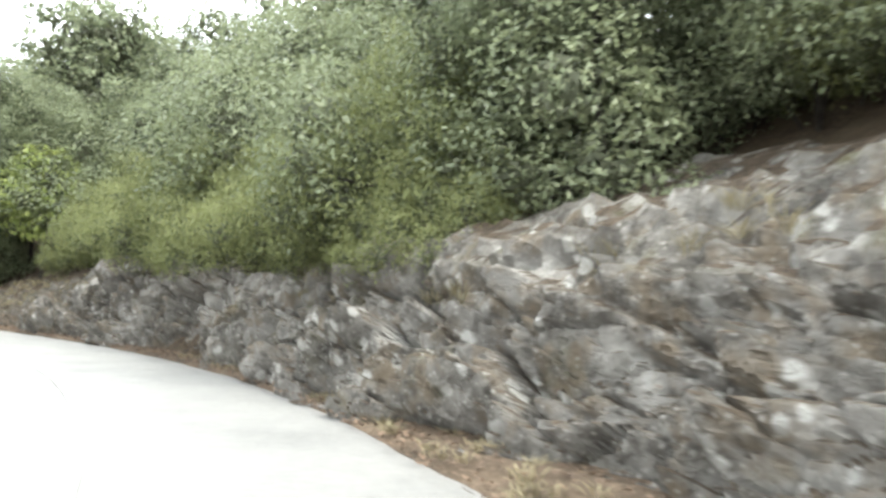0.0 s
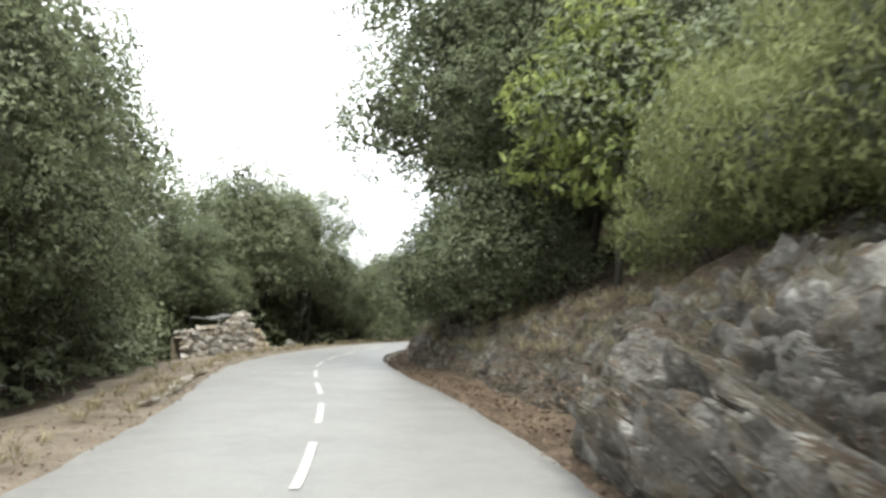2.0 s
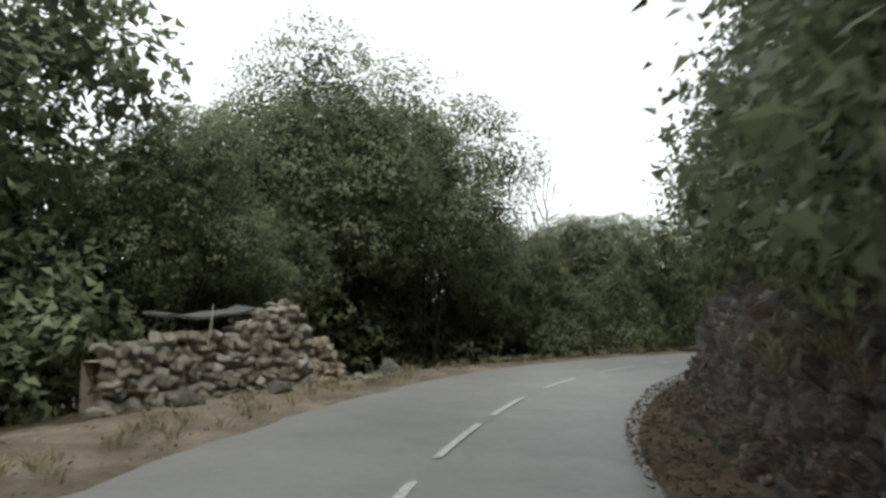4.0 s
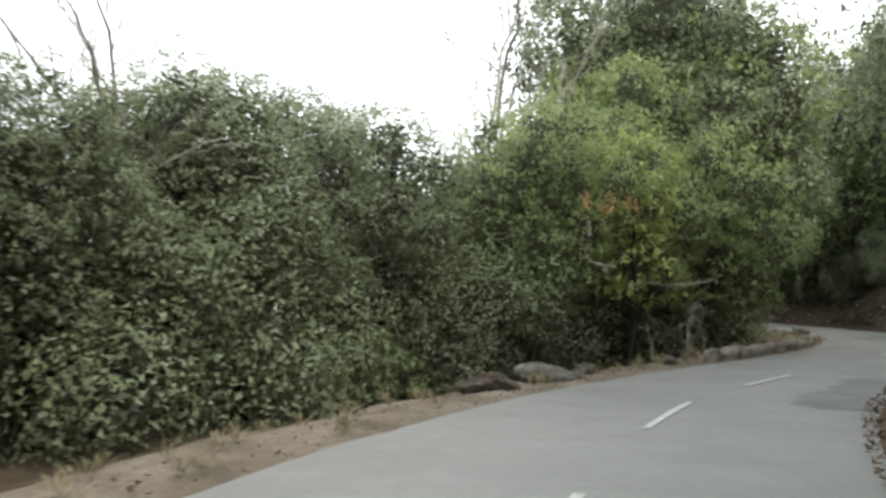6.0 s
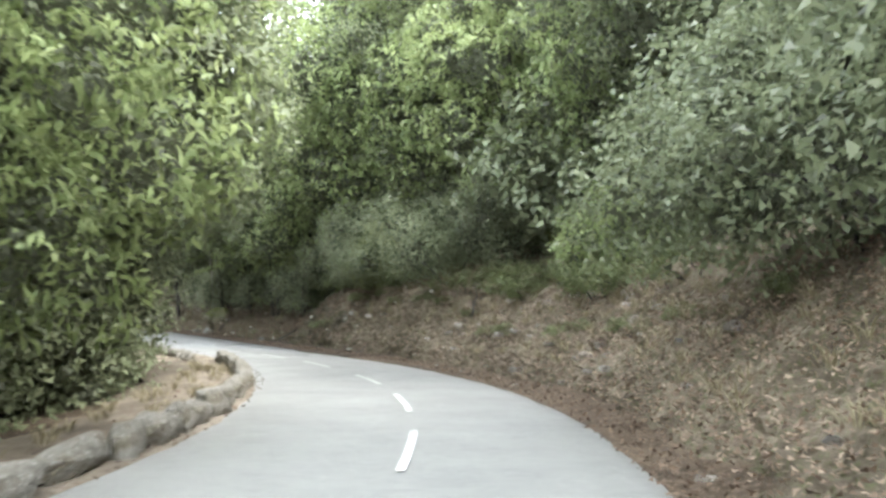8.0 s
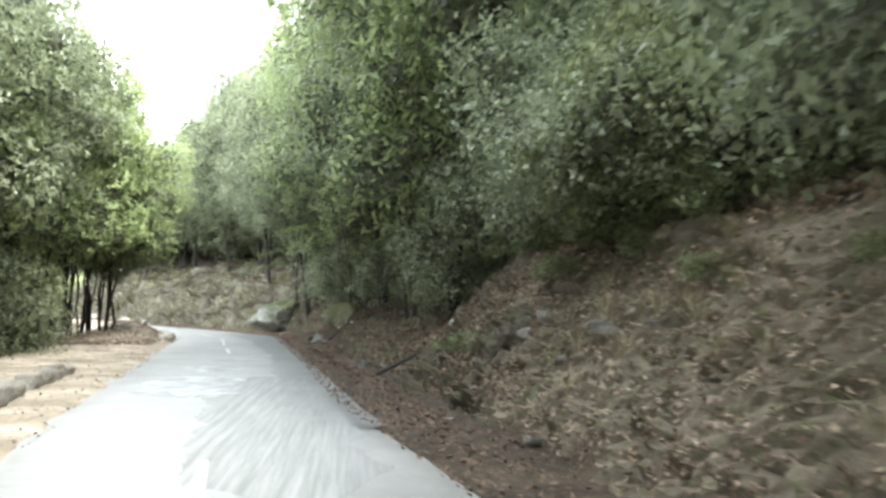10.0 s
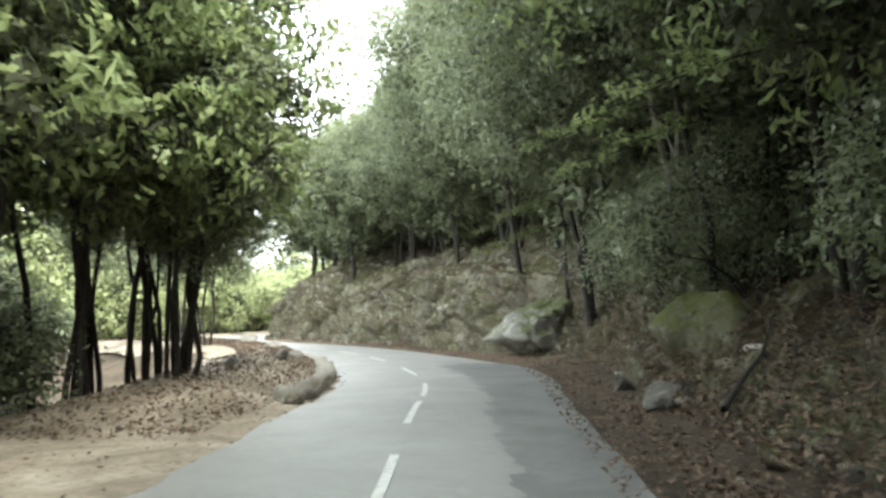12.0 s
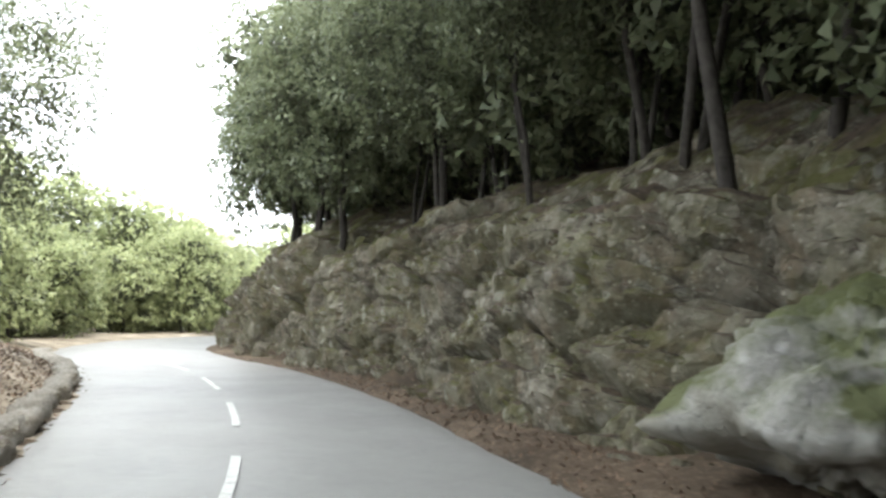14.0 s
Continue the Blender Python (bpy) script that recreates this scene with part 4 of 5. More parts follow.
row(over_oaks, 135, 151, 2.6, 5.2, 6.2, 1.0, 1.15, "oaks over the bank")
row(over_oaks, 152, 174, 3.4, 7.4, 8.4, 0.95, 1.1, "oaks above the rock face")
row([under_bush], 150, 174, 2.2, 9.0, 10.5, 0.75, 1.0, "undergrowth above the rock face")
row(over_oaks, 152, 167, 2.6, 5.1, 5.8, 1.15, 1.25, "oaks leaning over the rock face")
# Added undergrowth that blocks light, so the slope above the face stays dark
row([under_bush], 150, 172, 1.5, 8.0, 9.0, 1.1, 1.5, "dark undergrowth above the rock face")
row(back_oaks, 175, 206, 3.0, 4.6, 6.0, 0.9, 1.05, "trees above the rock face")
row(back_oaks, 150, 200, 3.6, 8.5, 11.5, 0.95, 1.15, "trees above the rock face")
row([under_bush], 150, 204, 1.8, 8.0, 11.5, 1.0, 1.6, "undergrowth above the rock face")
row(back_oaks, 150, 206, 5.0, 13.0, 17.0, 0.95, 1.2, "far oaks on the slope")
# valley side
for s, d, size, turn in ((40.6, -8.4, 1.0, 20), (43.4, -8.2, 1.05, 150), (46.4, -8.4, 0.95, 260), (49.6, -8.6, 0.74, 40), (53.0, -8.8, 0.66, 190)):
    plant(oaks[int(turn) % 3], s, d, size, turn, group="oaks on the valley side")
row(far_oaks, 24, 64, 4.4, -15.0, -12.0, 0.75, 0.95, "far oaks below the road")
row([under_bush], 30, 58, 3.0, -11.0, -9.0, 0.9, 1.2, "undergrowth on the valley side")
for s, d, size in ((64.5, -9.6, 0.6), (66.6, -9.6, 0.66), (68.5, -9.8, 0.76), (70.4, -10.2, 0.84), (76.8, -9.8, 0.7), (73.0, -12.6, 0.9), (69.0, -13.0, 0.8)):
    plant(slim[int(s * 2) % 2], s, d, size, s * 50, group="slender oaks on the valley side")
row([under_bush], 60, 86, 1.7, -13.6, -12.0, 1.0, 1.4, "undergrowth on the valley side")
row(far_oaks, 62, 80, 3.0, -17.0, -14.5, 0.6, 0.7, "far oaks below the road")
row(oaks, 82, 87, 2.0, -10.8, -9.8, 0.5, 0.57, "trees on the valley side")
row(oaks[:2], 87, 91, 2.0, -10.4, -9.4, 0.56, 0.62, "trees on the valley side")
row(oaks[:2] + chestnuts[:1], 91, 95, 2.0, -9.8, -8.6, 0.66, 0.74, "trees on the valley side")
row(oaks[:2] + chestnuts[:1], 95, 98, 2.0, -9.8, -8.6, 0.8, 0.88, "trees on the valley side")
row(chestnuts + oaks, 98, 106, 2.4, -10.0, -8.4, 0.95, 1.1, "trees on the valley side")
row(oaks + chestnuts, 106, 122, 2.4, -9.6, -8.0, 1.2, 1.4, "trees on the valley side")
plant(yellowed, 92.6, -6.6, 1.0, 60)
plant(near_chestnuts[1], 90.4, -7.6, 0.5, 100)
plant(chestnuts[0], 98.6, -5.9, 0.72, 140)
plant(near_chestnuts[0], 94.4, -7.4, 0.6, 200)
row(slim, 78, 84, 2.0, -10.6, -9.4, 0.46, 0.54, "slender oaks on the valley side")
plant(over_oaks[0], 74.2, -9.8, 1.02, 70)
plant(over_oaks[1], 71.6, -10.6, 0.98, 10)
plant(oaks[2], 75.8, -11.2, 0.95, 140)
plant(slim[0], 79.0, -10.6, 0.52, 120)
plant(oaks[0], 111.0, -6.9, 1.3, 40)
row(oak_bushes + [light_bush], 82, 97, 1.3, -9.4, -8.4, 0.75, 1.0, "bushes at the edge of the bend")
row([light_bush] + oak_bushes, 97, 118, 1.8, -10.2, -8.8, 0.9, 1.2, "undergrowth on the valley side")
row(slim + [slim_chestnut], 124, 140, 2.6, -9.4, -8.2, 0.95, 1.1, "slender oaks by the shoulder")
row(oak_bushes, 122, 150, 1.6, -10.8, -9.8, 0.8, 1.05, "bushes by the shoulder")
row([under_bush], 120, 150, 2.0, -12.6, -11.0, 0.8, 1.1, "undergrowth below the shoulder")
row(far_oaks, 94, 112, 4.2, -16.0, -13.5, 0.6, 0.8, "far oaks below the road")
plant(chestnuts[0], 129.0, -9.0, 0.8, 200)
plant(chestnuts[1], 141.0, -8.8, 0.75, 80)
for s, d, size, turn in ((142.6, -7.6, 1.05, 60), (145.2, -7.4, 1.0, 10), (147.4, -7.3, 1.0, 130), (149.0, -5.9, 0.95, 200), (149.9, -6.4, 0.9, 80), (148.3, -6.7, 0.95, 300), (149.5, -5.7, 1.15, 40), (150.4, -6.0, 1.05, 150), (162.4, -6.3, 0.9, 250)):
    plant(slim[1] if s > 149.4 else slim_chestnut, s, d, size, turn, group="slender trees by the shoulder")
plant(over_oaks[0], 170.8, -6.8, 0.85, 60)
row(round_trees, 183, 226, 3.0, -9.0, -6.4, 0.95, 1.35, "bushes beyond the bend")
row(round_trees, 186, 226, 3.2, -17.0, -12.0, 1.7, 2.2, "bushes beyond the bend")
row([under_bush], 182, 226, 2.6, -10.6, -9.6, 0.6, 0.8, "undergrowth beyond the bend")
row(chestnuts, 186, 226, 7.0, -20.0, -17.0, 0.6, 0.75, "trees beyond the bend")
dead = bare_tree("dead_tree", 5, 9.0, "bare grey dead tree rising over the wood", PALE_BARK)
plant(dead, 94.4, -11.4, 1.45, 255)
plant(dead, 95.6, -12.2, 1.3, 205)
plant(dead, 81.6, -10.8, 0.8, 40)

# ---------------------------------------------------------------- stones
def stone_mesh(seed, material, flat=0.7, points=20):
    """A rough stone about one across: the hull of points on a boxy ball."""
    r = np.random.default_rng(seed)
    v = r.normal(size=(points, 3))
    v /= np.abs(v).max(1, keepdims=True) ** 0.55 * np.linalg.norm(v, axis=1, keepdims=True) ** 0.45
    bm = bmesh.new()
    for p in v * np.array([0.5, 0.42, 0.5 * flat]) * r.uniform(0.85, 1.1, (points, 1)):
        bm.verts.new(p)
    hull = bmesh.ops.convex_hull(bm, input=bm.verts)
    loose = [g for g in hull["geom_interior"] if isinstance(g, bmesh.types.BMVert)]
    bmesh.ops.delete(bm, geom=loose, context="VERTS")
    return bm_mesh("stone", bm, material)


TAN_STONES = [stone_mesh(260 + k, TAN_STONE) for k in range(5)]
PALE_STONES = [stone_mesh(200 + k, STONE) for k in range(8)]
KERB_STONES = [stone_mesh(280 + k, EDGE_STONE, 0.9, 34) for k in range(6)]
GREY_STONES = [stone_mesh(220 + k, ROCK) for k in range(6)]
MOSS_STONES = [stone_mesh(240 + k, MOSSY) for k in range(6)]
r_stone = random.Random(9)


def stone_part(parent, meshes, x, y, z, sx, sy, sz, turn, name="stone", tumble=10):
    ob = part(name, r_stone.choice(meshes), parent)
    ob.matrix_basis = pose(x, y, z, r_stone.uniform(-tumble, tumble), r_stone.uniform(-tumble, tumble), turn) @ Matrix.Diagonal((sx, sy, sz, 1))
    return ob


def sheet(long, wide):
    """A sagging board."""
    bm = bmesh.new()
    bmesh.ops.create_cube(bm, size=1.0)
    bmesh.ops.scale(bm, vec=(long, wide, 0.05), verts=bm.verts)
    bmesh.ops.subdivide_edges(bm, edges=[e for e in bm.edges if abs(e.verts[0].co.x - e.verts[1].co.x) > 0.1], cuts=8)
    for v in bm.verts:
        v.co.z += 0.1 * (v.co.x / long * 2) ** 2 + 0.02 * math.sin(v.co.x * 5)
    return bm


def ruined_wall():
    """A dry stone wall end by the shoulder, high at one end and crumbling at the other."""
    wall = tagged(new("dry_stone_wall"), "ruined dry stone wall end of rough pale stones beside the road", "stone wall")
    a, b = place(59.6, -7.4), place(65.6, -6.1)
    way = b - a
    length = float(np.linalg.norm(way))
    wall.matrix_basis = pose(a[0], a[1], float(ground_z(62.5, -6.6)) - 0.1, 0, 0, math.degrees(math.atan2(way[1], way[0])))

    def top(x):
        f = x / length
        return 1.05 + 0.25 * min(1, f * 2.2) + 0.55 * max(0, min(1, (f - 0.45) * 5)) - 1.45 * max(0, f - 0.7) / 0.3

    bm = bmesh.new()
    bmesh.ops.create_grid(bm, x_segments=24, y_segments=1, size=0.5)
    bmesh.ops.delete(bm, geom=list(bm.verts), context="VERTS")
    rows = [[bm.verts.new((length * k / 24, y, 0 if z == 0 else max(0.1, top(length * k / 24) - 0.18))) for y, z in ((-0.16, 0), (-0.16, 1), (0.3, 1), (0.3, 0))] for k in range(25)]
    for p, q in zip(rows, rows[1:]):
        for i in range(3):
            bm.faces.new((p[i], p[i + 1], q[i + 1], q[i]))
    part("rubble_core", bm_mesh("rubble_core", bm, STONE), wall, "rubble filling between the facing stones")
    z = 0.06
    while z < 2.0:
        h = r_stone.uniform(0.13, 0.24)
        x = r_stone.uniform(-0.1, 0.1)
        while x < length:
            w = r_stone.choice((0.15, 0.2, 0.25, 0.32, 0.42)) * r_stone.uniform(0.85, 1.15)
            if z < top(min(length, x + w / 2)):
                stone_part(wall, TAN_STONES if x > length - 1.5 + z * 0.2 else PALE_STONES, x + w / 2, -0.2 + r_stone.uniform(-0.05, 0.04), z + h / 2 + r_stone.uniform(-0.05, 0.05), w * 1.15, r_stone.uniform(0.3, 0.5), h * r_stone.uniform(1.3, 2.3), r_stone.uniform(-30, 30), tumble=26)
            x += w
        for y in (0.05, 0.28):
            if z < top(length * 0.94) + 0.4:
                stone_part(wall, TAN_STONES, length - 0.05 - z * 0.25 + r_stone.uniform(-0.05, 0.05), y, z + h / 2, 0.34, 0.34, h * 1.75, r_stone.uniform(-20, 20))
        z += h
    board = part("board", bm_mesh("board", sheet(2.6, 0.5), PLANK), wall, "weathered grey board lying on the wall")
    board.matrix_basis = pose(2.5, 0.0, 1.64, 6, -3, 2)
    stick = part("stick", mesh_of("stick", *tube([(2.2, -0.42, 1.0), (2.28, -0.42, 1.4), (2.36, -0.4, 1.85)], [0.02, 0.02, 0.014], 6), PALE_BARK, True), wall, "bleached stick leaning on the wall")
    for k in range(16):
        x = length * (k + 0.5) / 16
        stone_part(wall, PALE_STONES, x, r_stone.uniform(-0.1, 0.2), top(min(x, length * 0.9)) + 0.02, r_stone.uniform(0.25, 0.5), 0.35, r_stone.uniform(0.18, 0.3), r_stone.uniform(0, 180))
    return wall


ruined_wall()
for k in range(46):
    s = r_stone.uniform(58.5, 67.5)
    d = -7.4 + (s - 59.6) * 0.217 + 0.35 + abs(r_stone.gauss(0, 0.45))
    q = r_stone.uniform(0.1, 0.28)
    ob = new("fallen_stone", r_stone.choice(PALE_STONES + TAN_STONES))
    ob.matrix_basis = spot(s, d, float(ground_z(s, d)) + q * 0.22, r_stone.uniform(0, 180)) @ Matrix.Diagonal((q, q * 1.3, q, 1))
    tagged(ob, "stone fallen from the ruined dry stone wall", "stone", "stones below the wall")


def boulder_mesh(seed, material, planes=15, edge=26, skin=0.045, faces=()):
    """A weathered block about one across: a ball cut by planes, with rounded arrises and a rough skin."""
    r = np.random.default_rng(seed)
    bm = bmesh.new()
    bmesh.ops.create_icosphere(bm, subdivisions=5, radius=1.0)
    cut = r.normal(size=(planes, 3))
    cut /= np.linalg.norm(cut, axis=1, keepdims=True)
    reach = r.uniform(0.34, 0.52, planes)
    if faces:
        cut, reach = np.array([f[:3] for f in faces]), np.array([f[3] for f in faces])
    for v in bm.verts:
        n = np.array(v.co)
        q = reach / np.maximum(cut @ n, 0.05)
        k = -np.log(np.exp(-q * edge).sum()) / edge
        k = min(k, 0.75) + skin * noise.fractal(Vector(n * 2.5 + seed), 0.7, 2.0, 5) + 0.02 * noise.noise(Vector(n * 14))
        v.co = Vector(n * k)
    me = bm_mesh("boulder", bm, material)
    for p in me.polygons:
        p.use_smooth = True
    return me


PALE_BOULDERS = [boulder_mesh(300 + k, STONE_BLOCK) for k in range(3)]
GREY_BOULDERS = [boulder_mesh(310 + k, ROCK) for k in range(3)]
EARTH_BOULDERS = [boulder_mesh(340 + k, EDGE_STONE) for k in range(2)]
MOSS_BOULDERS = [boulder_mesh(320 + k, MOSS_BLOCK) for k in range(2)]


def boulder(s, d, size, meshes, label, turn=0.0, z=None, sink=0.3):
    ob = new("boulder", r_stone.choice(meshes))
    zz = float(ground_z(s, d)) if z is None else z
    ob.matrix_basis = spot(s, d, zz + size[2] * (0.4 - sink), turn) @ pose(0, 0, 0, r_stone.uniform(-12, 12), r_stone.uniform(-12, 12), 0) @ Matrix.Diagonal((*size, 1))
    return tagged(ob, label, "boulder")


boulder(66.6, -5.0, (0.9, 0.7, 0.55), PALE_BOULDERS, "pale boulder at the foot of the ruined wall")
boulder(60.0, -6.0, (0.6, 0.5, 0.4), PALE_BOULDERS, "fallen stone in front of the ruined wall", 40)
boulder(62.6, -5.6, (0.55, 0.4, 0.35), PALE_BOULDERS, "fallen stone in front of the ruined wall", 80)
boulder(84.6, -4.9, (0.9, 1.3, 0.6), GREY_BOULDERS, "grey boulder on the outer edge of the bend", 15)
boulder(86.2, -4.7, (0.7, 1.5, 0.5), PALE_BOULDERS, "pale flat boulder on the outer edge of the bend", -10)
boulder(87.6, -4.6, (0.5, 0.7, 0.3), PALE_BOULDERS, "small stone on the outer edge of the bend", 50)
boulder(91.2, -4.2, (0.5, 0.7, 0.3), PALE_BOULDERS, "small stone on the outer edge of the bend", 20)
slab = new("boulder", boulder_mesh(331, WHITE_BLOCK, 0, 45, 0.085, ((-0.2, -0.1, 0.97, 0.3), (-0.62, 0.0, 0.78, 0.4), (-0.5, -0.15, -0.85, 0.24), (0.95, 0.1, 0.3, 0.46), (0.1, -0.98, 0.15, 0.36), (0.0, 0.97, 0.2, 0.42), (-0.75, -0.6, 0.2, 0.5), (0.5, -0.8, 0.3, 0.42), (0.2, 0.1, -0.97, 0.36), (-0.35, -0.75, 0.5, 0.4))))
slab.matrix_basis = spot(158.9, 4.15, 0.78, 8) @ pose(0, 0, 0, 4, -10, 0) @ Matrix.Diagonal((2.6, 2.5, 2.5, 1))
tagged(slab, "pale wedge-shaped boulder with a cushion of green moss on the verge", "boulder")
boulder(36.0, 3.3, (1.1, 1.5, 1.2), GREY_BOULDERS, "grey block at the end of the cutting", 20, z=0.75)
for s, d, size, turn in ((152.6, -4.0, (0.3, 0.45, 0.25), 10), (154.6, -3.7, (0.3, 0.5, 0.25), 60), (157.8, -4.3, (0.45, 0.7, 0.3), 20), (151.0, -4.9, (0.3, 0.4, 0.22), 150), (165.0, -4.6, (0.5, 0.8, 0.35), 40)):
    boulder(s, d, size, EARTH_BOULDERS, "pale block of stone bedded in the earth mound", turn)
boulder(147.0, 3.7, (1.3, 1.5, 1.4), MOSS_BOULDERS, "dark mossy boulder in the ditch", 10)
boulder(145.0, 2.7, (0.7, 0.6, 0.45), PALE_BOULDERS, "loose stone in the leafy ditch", 10)
boulder(147.6, 2.6, (0.6, 0.5, 0.4), GREY_BOULDERS, "loose stone in the leafy ditch", 60)
boulder(132.5, 2.4, (0.55, 0.45, 0.3), PALE_BOULDERS, "loose stone in the leafy ditch", 30)
boulder(32.4, 4.1, (1.2, 1.4, 1.3), GREY_BOULDERS, "upright grey rock on top of the cutting", 30, z=1.35)
boulder(34.0, 4.3, (1.0, 1.3, 1.1), GREY_BOULDERS, "grey rock on top of the cutting", 75, z=1.3)


def stony_edge(s0, s1, inset, height, wide, meshes, label, low=0.45, high=0.95):
    """A kerb of rough stones set end to end along the valley side of the road."""
    kerb = tagged(new("stone_kerb"), label, "kerb")
    s = s0
    while s < s1:
        w = r_stone.uniform(low, high)
        x, y, z = place(s + w / 2, float(along(s, LEFT_EDGE)) - inset + r_stone.uniform(-0.05, 0.05), 0)
        stone_part(kerb, meshes, x, y, height * 0.3, wide * r_stone.uniform(0.85, 1.2), w * 1.12, height * r_stone.uniform(1.2, 1.7), heading(s) + r_stone.uniform(-6, 6), "kerbstone")
        s += w
    return kerb


stony_edge(41, 51, 0.3, 0.12, 0.3, PALE_STONES, "low kerb of pale rough stones along the valley side")
stony_edge(92.5, 117, 0.2, 0.34, 0.4, KERB_STONES, "low pale stone kerb round the inside of the bend", 0.8, 1.4)
stony_edge(117, 131, 1.1, 0.25, 0.35, KERB_STONES, "broken stone kerb beside the dusty shoulder")
stony_edge(147, 180, 0.3, 0.26, 0.5, KERB_STONES, "low rough stone edging along the earth mound", 0.4, 0.95)


def scatter(name, s0, s1, edges, count, lengths, widths, material, label, lift=0.02, lean=0.35, seed=1, category="leaves"):
    """Fallen leaves or small things lying on the ground, one object."""
    r = np.random.default_rng(seed)
    s = r.uniform(s0, s1, count)
    a, b = edges(s)
    d = a + (b - a) * r.uniform(0, 1, count)
    at = place(s, d, ground_z(s, d) + lift + 0.1 * r.uniform(0, 1, count) * (d > foot_d(s)))
    out = np.array([0, 0, 1.0]) + r.normal(size=(count, 3)) * lean
    out /= np.linalg.norm(out, axis=1, keepdims=True)
    v, f = quads_of_leaves(at, out, lengths, widths, r, 0, True)
    return tagged(new(name, mesh_of(name, v, f, material)), label, category, kind="stuff")


scatter("fallen_leaves", 0, 175, lambda s: (along(s, RIGHT_EDGE) - 0.3, foot_d(s) + 0.3), 28000, 0.085, 0.05, DRY_LEAF, "brown fallen leaves on the verge", 0.09)
scatter("dark_leaves_on_bank", 122, 160, lambda s: (foot_d(s) - 0.6, foot_d(s) + 3.2), 26000, 0.09, 0.055, DRY_LEAF, "dark brown fallen leaves on the bank", 0.06, 0.5, 8)
scatter("leaves_on_bank", 84, 126, lambda s: (foot_d(s), foot_d(s) + 3.2), 40000, 0.075, 0.045, BANK_LEAF, "brown and pale fallen leaves on the bank", 0.07, 0.55, 2)
scatter("leaves_on_mound", 143, 182, lambda s: (along(s, LEFT_EDGE) - along(s, SHOULDER), along(s, LEFT_EDGE) - 0.4), 15000, 0.085, 0.055, DRY_LEAF, "brown fallen leaves on the earth mound", 0.05, 0.4, 9)
scatter("leaves_on_shoulder", 30, 176, lambda s: (along(s, LEFT_EDGE) - along(s, SHOULDER), along(s, LEFT_EDGE) + 0.2), 5000, 0.075, 0.045, DRY_LEAF, "brown fallen leaves on the dusty shoulder", 0.04, 0.35, 3)


# half-buried stones on the leafy bank
for k in range(170):
    s = r_stone.uniform(84, 152) if k % 2 else r_stone.uniform(101, 124)
    d = float(foot_d(s)) + r_stone.uniform(-0.3, 2.6)
    q = r_stone.uniform(0.1, 0.34)
    ob = new("bank_stone", r_stone.choice(PALE_STONES))
    ob.matrix_basis = spot(s, d, float(ground_z(s, d)) + 0.02, r_stone.uniform(0, 180)) @ Matrix.Diagonal((q, q * r_stone.uniform(0.8, 1.5), q * 0.8, 1))
    tagged(ob, "half-buried stone on the leafy bank", "stone", "stones on the bank")


def grass(name, spots, seed, label, tall=0.35, blades=26):
    """Tufts of dry grass at (s, d) places, one object."""
    r = np.random.default_rng(seed)
    vs = []
    for s, d in spots:
        base = place(s, d, float(ground_z(s, d)) + 0.02)
        a = r.uniform(0, 6.28, blades)
        lean = r.uniform(0.15, 0.9, blades)
        ln = tall * r.uniform(0.5, 1.3, blades)
        way = np.stack([np.cos(a) * lean, np.sin(a) * lean, np.ones(blades)], -1)
        way /= np.linalg.norm(way, axis=1, keepdims=True)
        root = base + np.stack([np.cos(a), np.sin(a), 0 * a], -1) * r.uniform(0, 0.12, blades)[:, None]
        side = np.stack([-np.sin(a), np.cos(a), 0 * a], -1) * 0.008
        mid = root + way * ln[:, None] * 0.55
        tip = root + way * ln[:, None] + np.stack([np.cos(a), np.sin(a), -0.6 + 0 * a], -1) * (ln * 0.3)[:, None]
        vs.append(np.stack([root - side, mid + side, tip, mid - side], 1).reshape(-1, 3))
    v = np.concatenate(vs)
    return tagged(new(name, mesh_of(name, v, np.arange(len(v)).reshape(-1, 4), GRASS)), label, "grass", kind="stuff")


r_grass = random.Random(3)
grass("dry_grass", [(s, float(foot_d(s)) + r_grass.uniform(0.6, 2.6)) for s in (r_grass.uniform(-4, 60) for _ in range(340))], 1, "dry grass tufts on the ledges of the cutting")
grass("verge_grass", [(s, float(along(s, LEFT_EDGE)) - r_grass.uniform(0.2, 1.4)) for s in (r_grass.uniform(28, 112) for _ in range(260))], 2, "dry yellow grass along the edge of the road", 0.25)
grass("bank_grass", [(s, float(foot_d(s)) + r_grass.uniform(0.3, 2.8)) for s in (r_grass.uniform(84, 122) for _ in range(260))], 4, "dry grass on the earth bank", 0.3)
grass("mossy_grass", [(s, float(along(s, RIGHT_EDGE)) + r_grass.uniform(0.0, 0.8)) for s in (r_grass.uniform(-2, 20) for _ in range(120))], 5, "pale dry grass on the verge", 0.16)


# ---------------------------------------------------------------- dead wood
def dead_wood(name, seed, label, points, radius, twigs, twig_long, bark, s, d, z, turn=0.0, category="branch"):
    """A crooked dead branch through the given points, with a few side twigs."""
    r = np.random.default_rng(seed)
    root = tagged(new(name), label, category)
    p = np.array(points, float)
    part("stem", mesh_of("stem", *tube(p, np.linspace(radius, radius * 0.35, len(p)), 7), bark, True), root)
    for k in range(twigs):
        a = p[r.integers(1, len(p))]
        w = r.normal(size=3)
        part("twig", mesh_of("twig", *branch(r, a, a + w / np.linalg.norm(w) * twig_long * r.uniform(0.5, 1.2), radius * 0.4, radius * 0.1, 0.15, 5, 5), bark, True), root)
    root.matrix_basis = spot(s, d, z, turn)
    return root


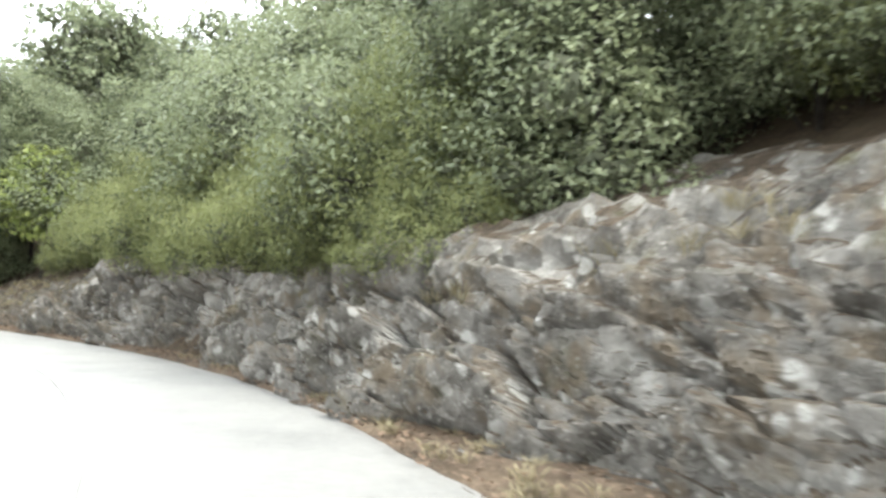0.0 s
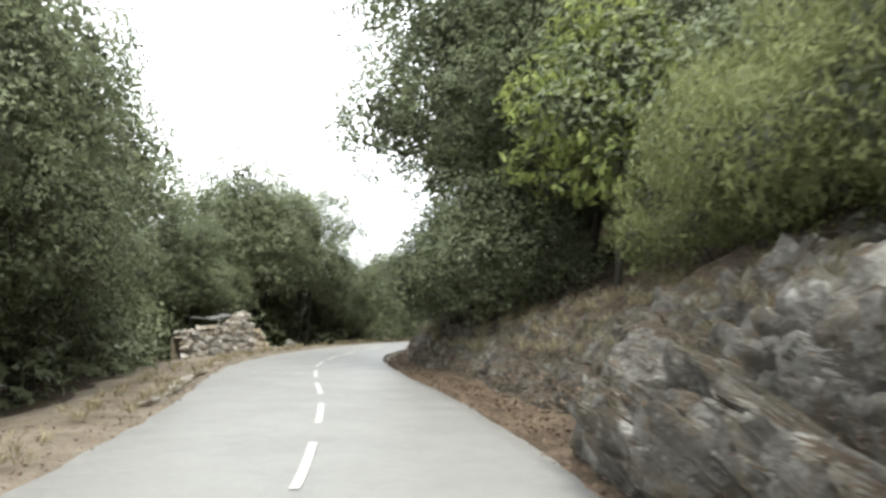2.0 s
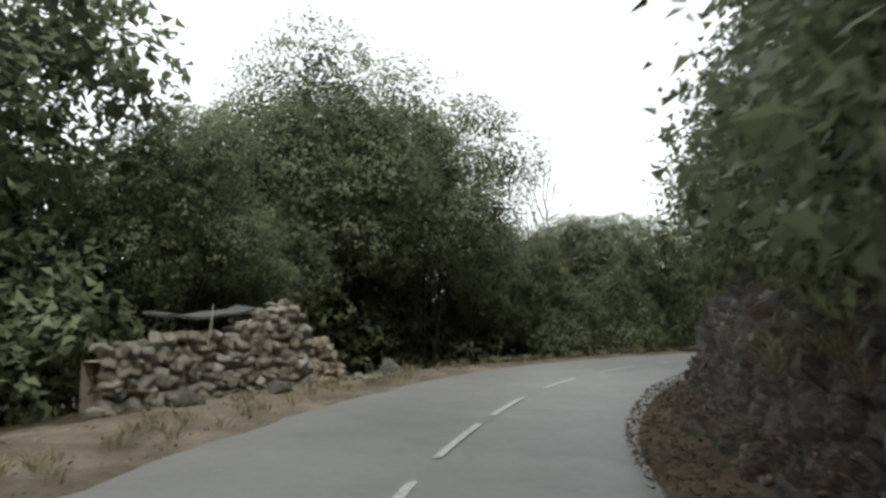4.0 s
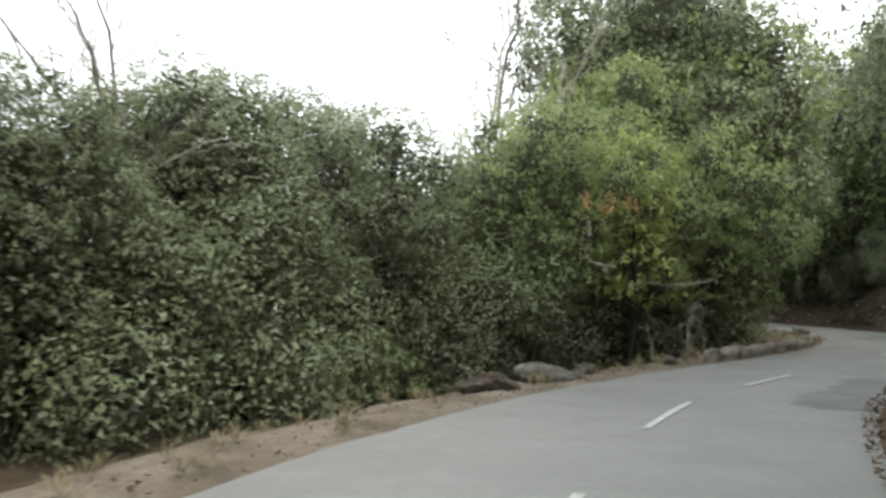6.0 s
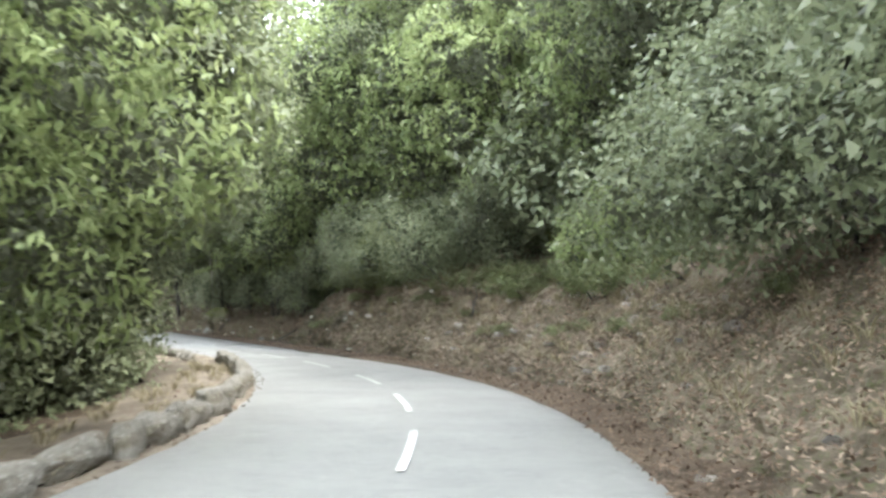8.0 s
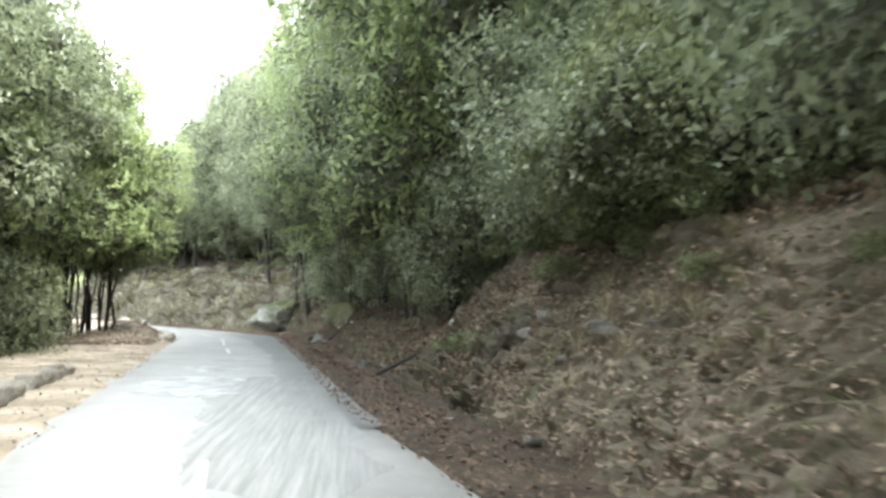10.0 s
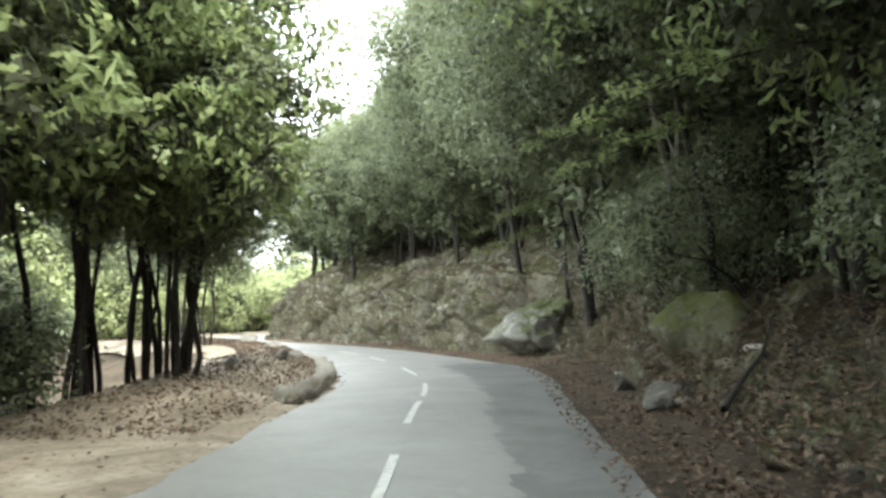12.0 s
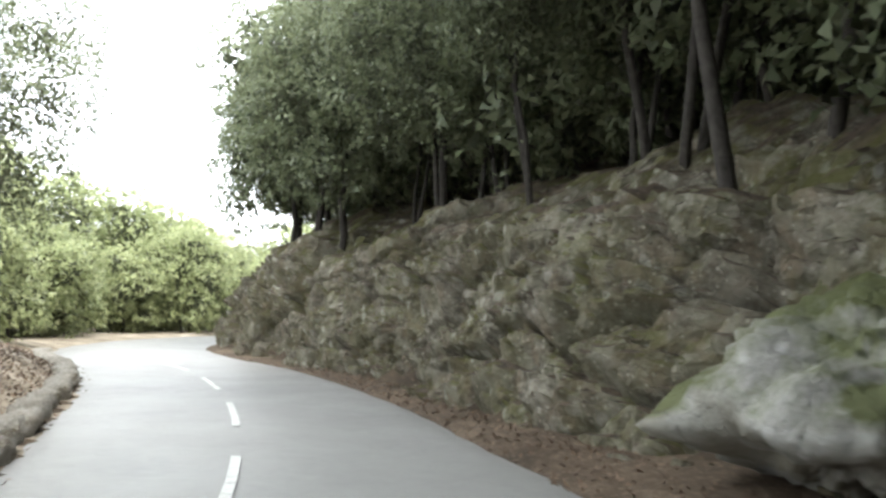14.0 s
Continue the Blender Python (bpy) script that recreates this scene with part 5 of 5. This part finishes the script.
CROOK = [(0, 0, 1.1), (0.02, 0.05, 0.75), (-0.12, 0.1, 0.5), (-0.15, 0.1, 0.25), (0.0, 0.05, 0.05), (0.35, 0.0, -0.05), (0.75, 0.0, -0.12)]
dead_wood("dead_branch", 3, "bleached crooked dead branch hanging in the chestnut", CROOK, 0.05, 4, 0.5, PALE_BARK, 90.3, -5.9, 2.55, 0)
dead_wood("dead_branch", 4, "bleached dead branch reaching out of the foliage", [(0, 0, 0), (0.5, 0.1, 0.1), (1.0, 0.1, 0.0), (1.6, 0.2, 0.02), (2.2, 0.3, 0.12)], 0.04, 5, 0.4, PALE_BARK, 92.4, -6.0, 2.0, 20)
for k, (s, d) in enumerate(((93.4, -4.9), (94.4, -5.2), (95.2, -5.0), (92.6, -5.4))):
    dead_wood("dry_twigs", 20 + k, "tangle of dry grey twigs at the road edge", [(0, 0, -0.1), (0.1, 0.05, 0.4), (0.05, 0.15, 0.9), (0.2, 0.1, 1.3)], 0.025, 9, 0.8, PALE_BARK, s, d, float(ground_z(s, d)), 40 * k, "twigs")
for k, (s, d, turn) in enumerate(((113.5, 4.0, 60), (128.5, 2.9, 20), (143.0, 3.2, 50))):
    z = float(ground_z(s, d)) + 0.12
    dead_wood("fallen_branch", 30 + k, "fallen grey branch lying on the leafy bank", [(-0.9, 0, -0.35), (-0.3, 0.05, -0.1), (0.3, 0.0, 0.2), (0.9, 0.08, 0.5)], 0.045, 3, 0.4, BARK, s, d, z, turn)
for k, (s, d, z) in enumerate(((150.6, 3.2, 2.5), (151.2, 3.0, 2.9), (135.5, 3.6, 2.6))):
    dead_wood("bare_spray", 40 + k, "bare pale spray of twigs under the trees", [(1.2, 0, 0.5), (0.7, 0.05, 0.4), (0.2, 0.0, 0.15), (-0.4, 0.05, -0.1), (-1.0, 0.0, -0.35)], 0.02, 10, 0.6, PALE_BARK, s, d, z, 20 * k)
dead_wood("leaning_trunk", 50, "slender pale trunk leaning over the bank", [(0, 0, -0.4), (-0.2, 0.1, 1.5), (-0.25, 0.2, 3.0), (-0.6, 0.2, 4.8), (-0.7, 0.3, 6.8)], 0.1, 4, 1.0, PALE_BARK, 148.5, 4.0, float(ground_z(148.5, 4.0)), 0, "trunk")
dead_wood("leaning_trunk", 51, "slender pale trunk leaning over the bank", [(0, 0, -0.4), (0.1, 0.1, 1.5), (-0.1, 0.3, 3.0), (-0.1, 0.2, 4.8), (0.2, 0.3, 6.8)], 0.09, 4, 1.0, PALE_BARK, 149.3, 4.4, float(ground_z(149.3, 4.4)), 0, "trunk")


def rust_sprig(s, d, z, seed):
    """A twig end with a few withered leaves hanging from it."""
    r = np.random.default_rng(seed)
    root = tagged(new("withered_sprig"), "sprig of withered rust-brown chestnut leaves", "leaves", "withered sprigs")
    part("stem", mesh_of("stem", *branch(r, (0, 0, 0.25), (0, 0, -0.1), 0.008, 0.004), PALE_BARK, True), root)
    for k in range(8):
        at = r.normal(size=(1, 3)) * np.array([0.07, 0.07, 0.1])
        out = r.normal(size=(1, 3))
        part("leaf", mesh_of("leaf", *quads_of_leaves(at, out / np.linalg.norm(out), 0.22, 0.08, r, 0.8), RUST_LEAF), root)
    root.matrix_basis = spot(s, d, z)
    return root


for k, (s, d, z) in enumerate(((90.0, -5.8, 4.1), (90.6, -5.6, 4.0), (90.7, -5.5, 4.3), (91.4, -5.4, 4.15), (91.5, -5.3, 3.95))):
    rust_sprig(s, d, z, 60 + k)


# ---------------------------------------------------------------- light sprays hanging out of the trees
def hanging_spray(s, d, z, turn, long, seed, leaf, label):
    """A thin drooping branch with side twigs and rows of leaves."""
    r = np.random.default_rng(seed)
    root = tagged(new("hanging_branch"), label, "branch", "hanging branches")
    u = np.linspace(0, 1, 8)
    main = np.stack([u * long, 0.1 * np.sin(u * 4), -0.28 * long * u ** 1.6], -1)
    part("stem", mesh_of("stem", *tube(main, np.linspace(0.02, 0.006, 8), 5), BARK, True), root)
    ends = []
    for k in range(9):
        a = main[2 + k % 6]
        w = np.array([0.75, (-1) ** k * r.uniform(0.4, 0.9), r.uniform(-0.35, 0.1)])
        b = a + w * r.uniform(0.3, 0.5) * long * 0.6
        part("twig", mesh_of("twig", *branch(r, a, b, 0.008, 0.003, 0.05, 5, 4), BARK, True), root)
        ends.append((a, b))
    f = r.uniform(0.15, 1.05, (9, 46, 1))
    at = np.concatenate([a + (b - a) * f[k] for k, (a, b) in enumerate(ends)]) + r.normal(size=(9 * 46, 3)) * 0.06
    out = np.array([0, 0, 1.0]) + r.normal(size=at.shape) * 0.35
    out /= np.linalg.norm(out, axis=1, keepdims=True)
    tagged(part("leafage", mesh_of("leafage", *quads_of_leaves(at, out, 0.12, 0.05, r, 0.35), leaf), root), kind="stuff")
    root.matrix_basis = spot(s, d, z, turn)
    return root


for k, (s, d, z, turn, long) in enumerate(((155.6, 3.9, 4.5, 185, 2.3), (155.9, 4.0, 3.9, 172, 2.3), (156.4, 4.6, 4.9, 195, 2.0), (142.6, 4.2, 4.6, 180, 2.6), (139.8, 4.5, 5.4, 200, 2.6), (145.5, 4.0, 4.4, 165, 2.4), (137.0, 4.4, 5.8, 185, 2.6), (144.0, 3.8, 6.4, 190, 2.4), (148.0, 3.6, 5.2, 175, 2.2))):
    hanging_spray(s, d, z, turn, long, 400 + k, CHESTNUT_LEAF if k > 2 else BRAMBLE_LEAF, "light green leafy branch hanging over the bank")
dead_wood("slender_tree", 60, "slender dark stem standing beside the mossy boulder", [(0, 0, -0.4), (-0.05, 0.05, 1.2), (0.0, 0.1, 2.4), (-0.25, 0.1, 3.6), (-0.7, 0.1, 5.4), (-0.8, 0.2, 8.0)], 0.06, 5, 1.0, BARK, 158.6, 5.0, float(ground_z(158.6, 5.0)), 0, "tree")
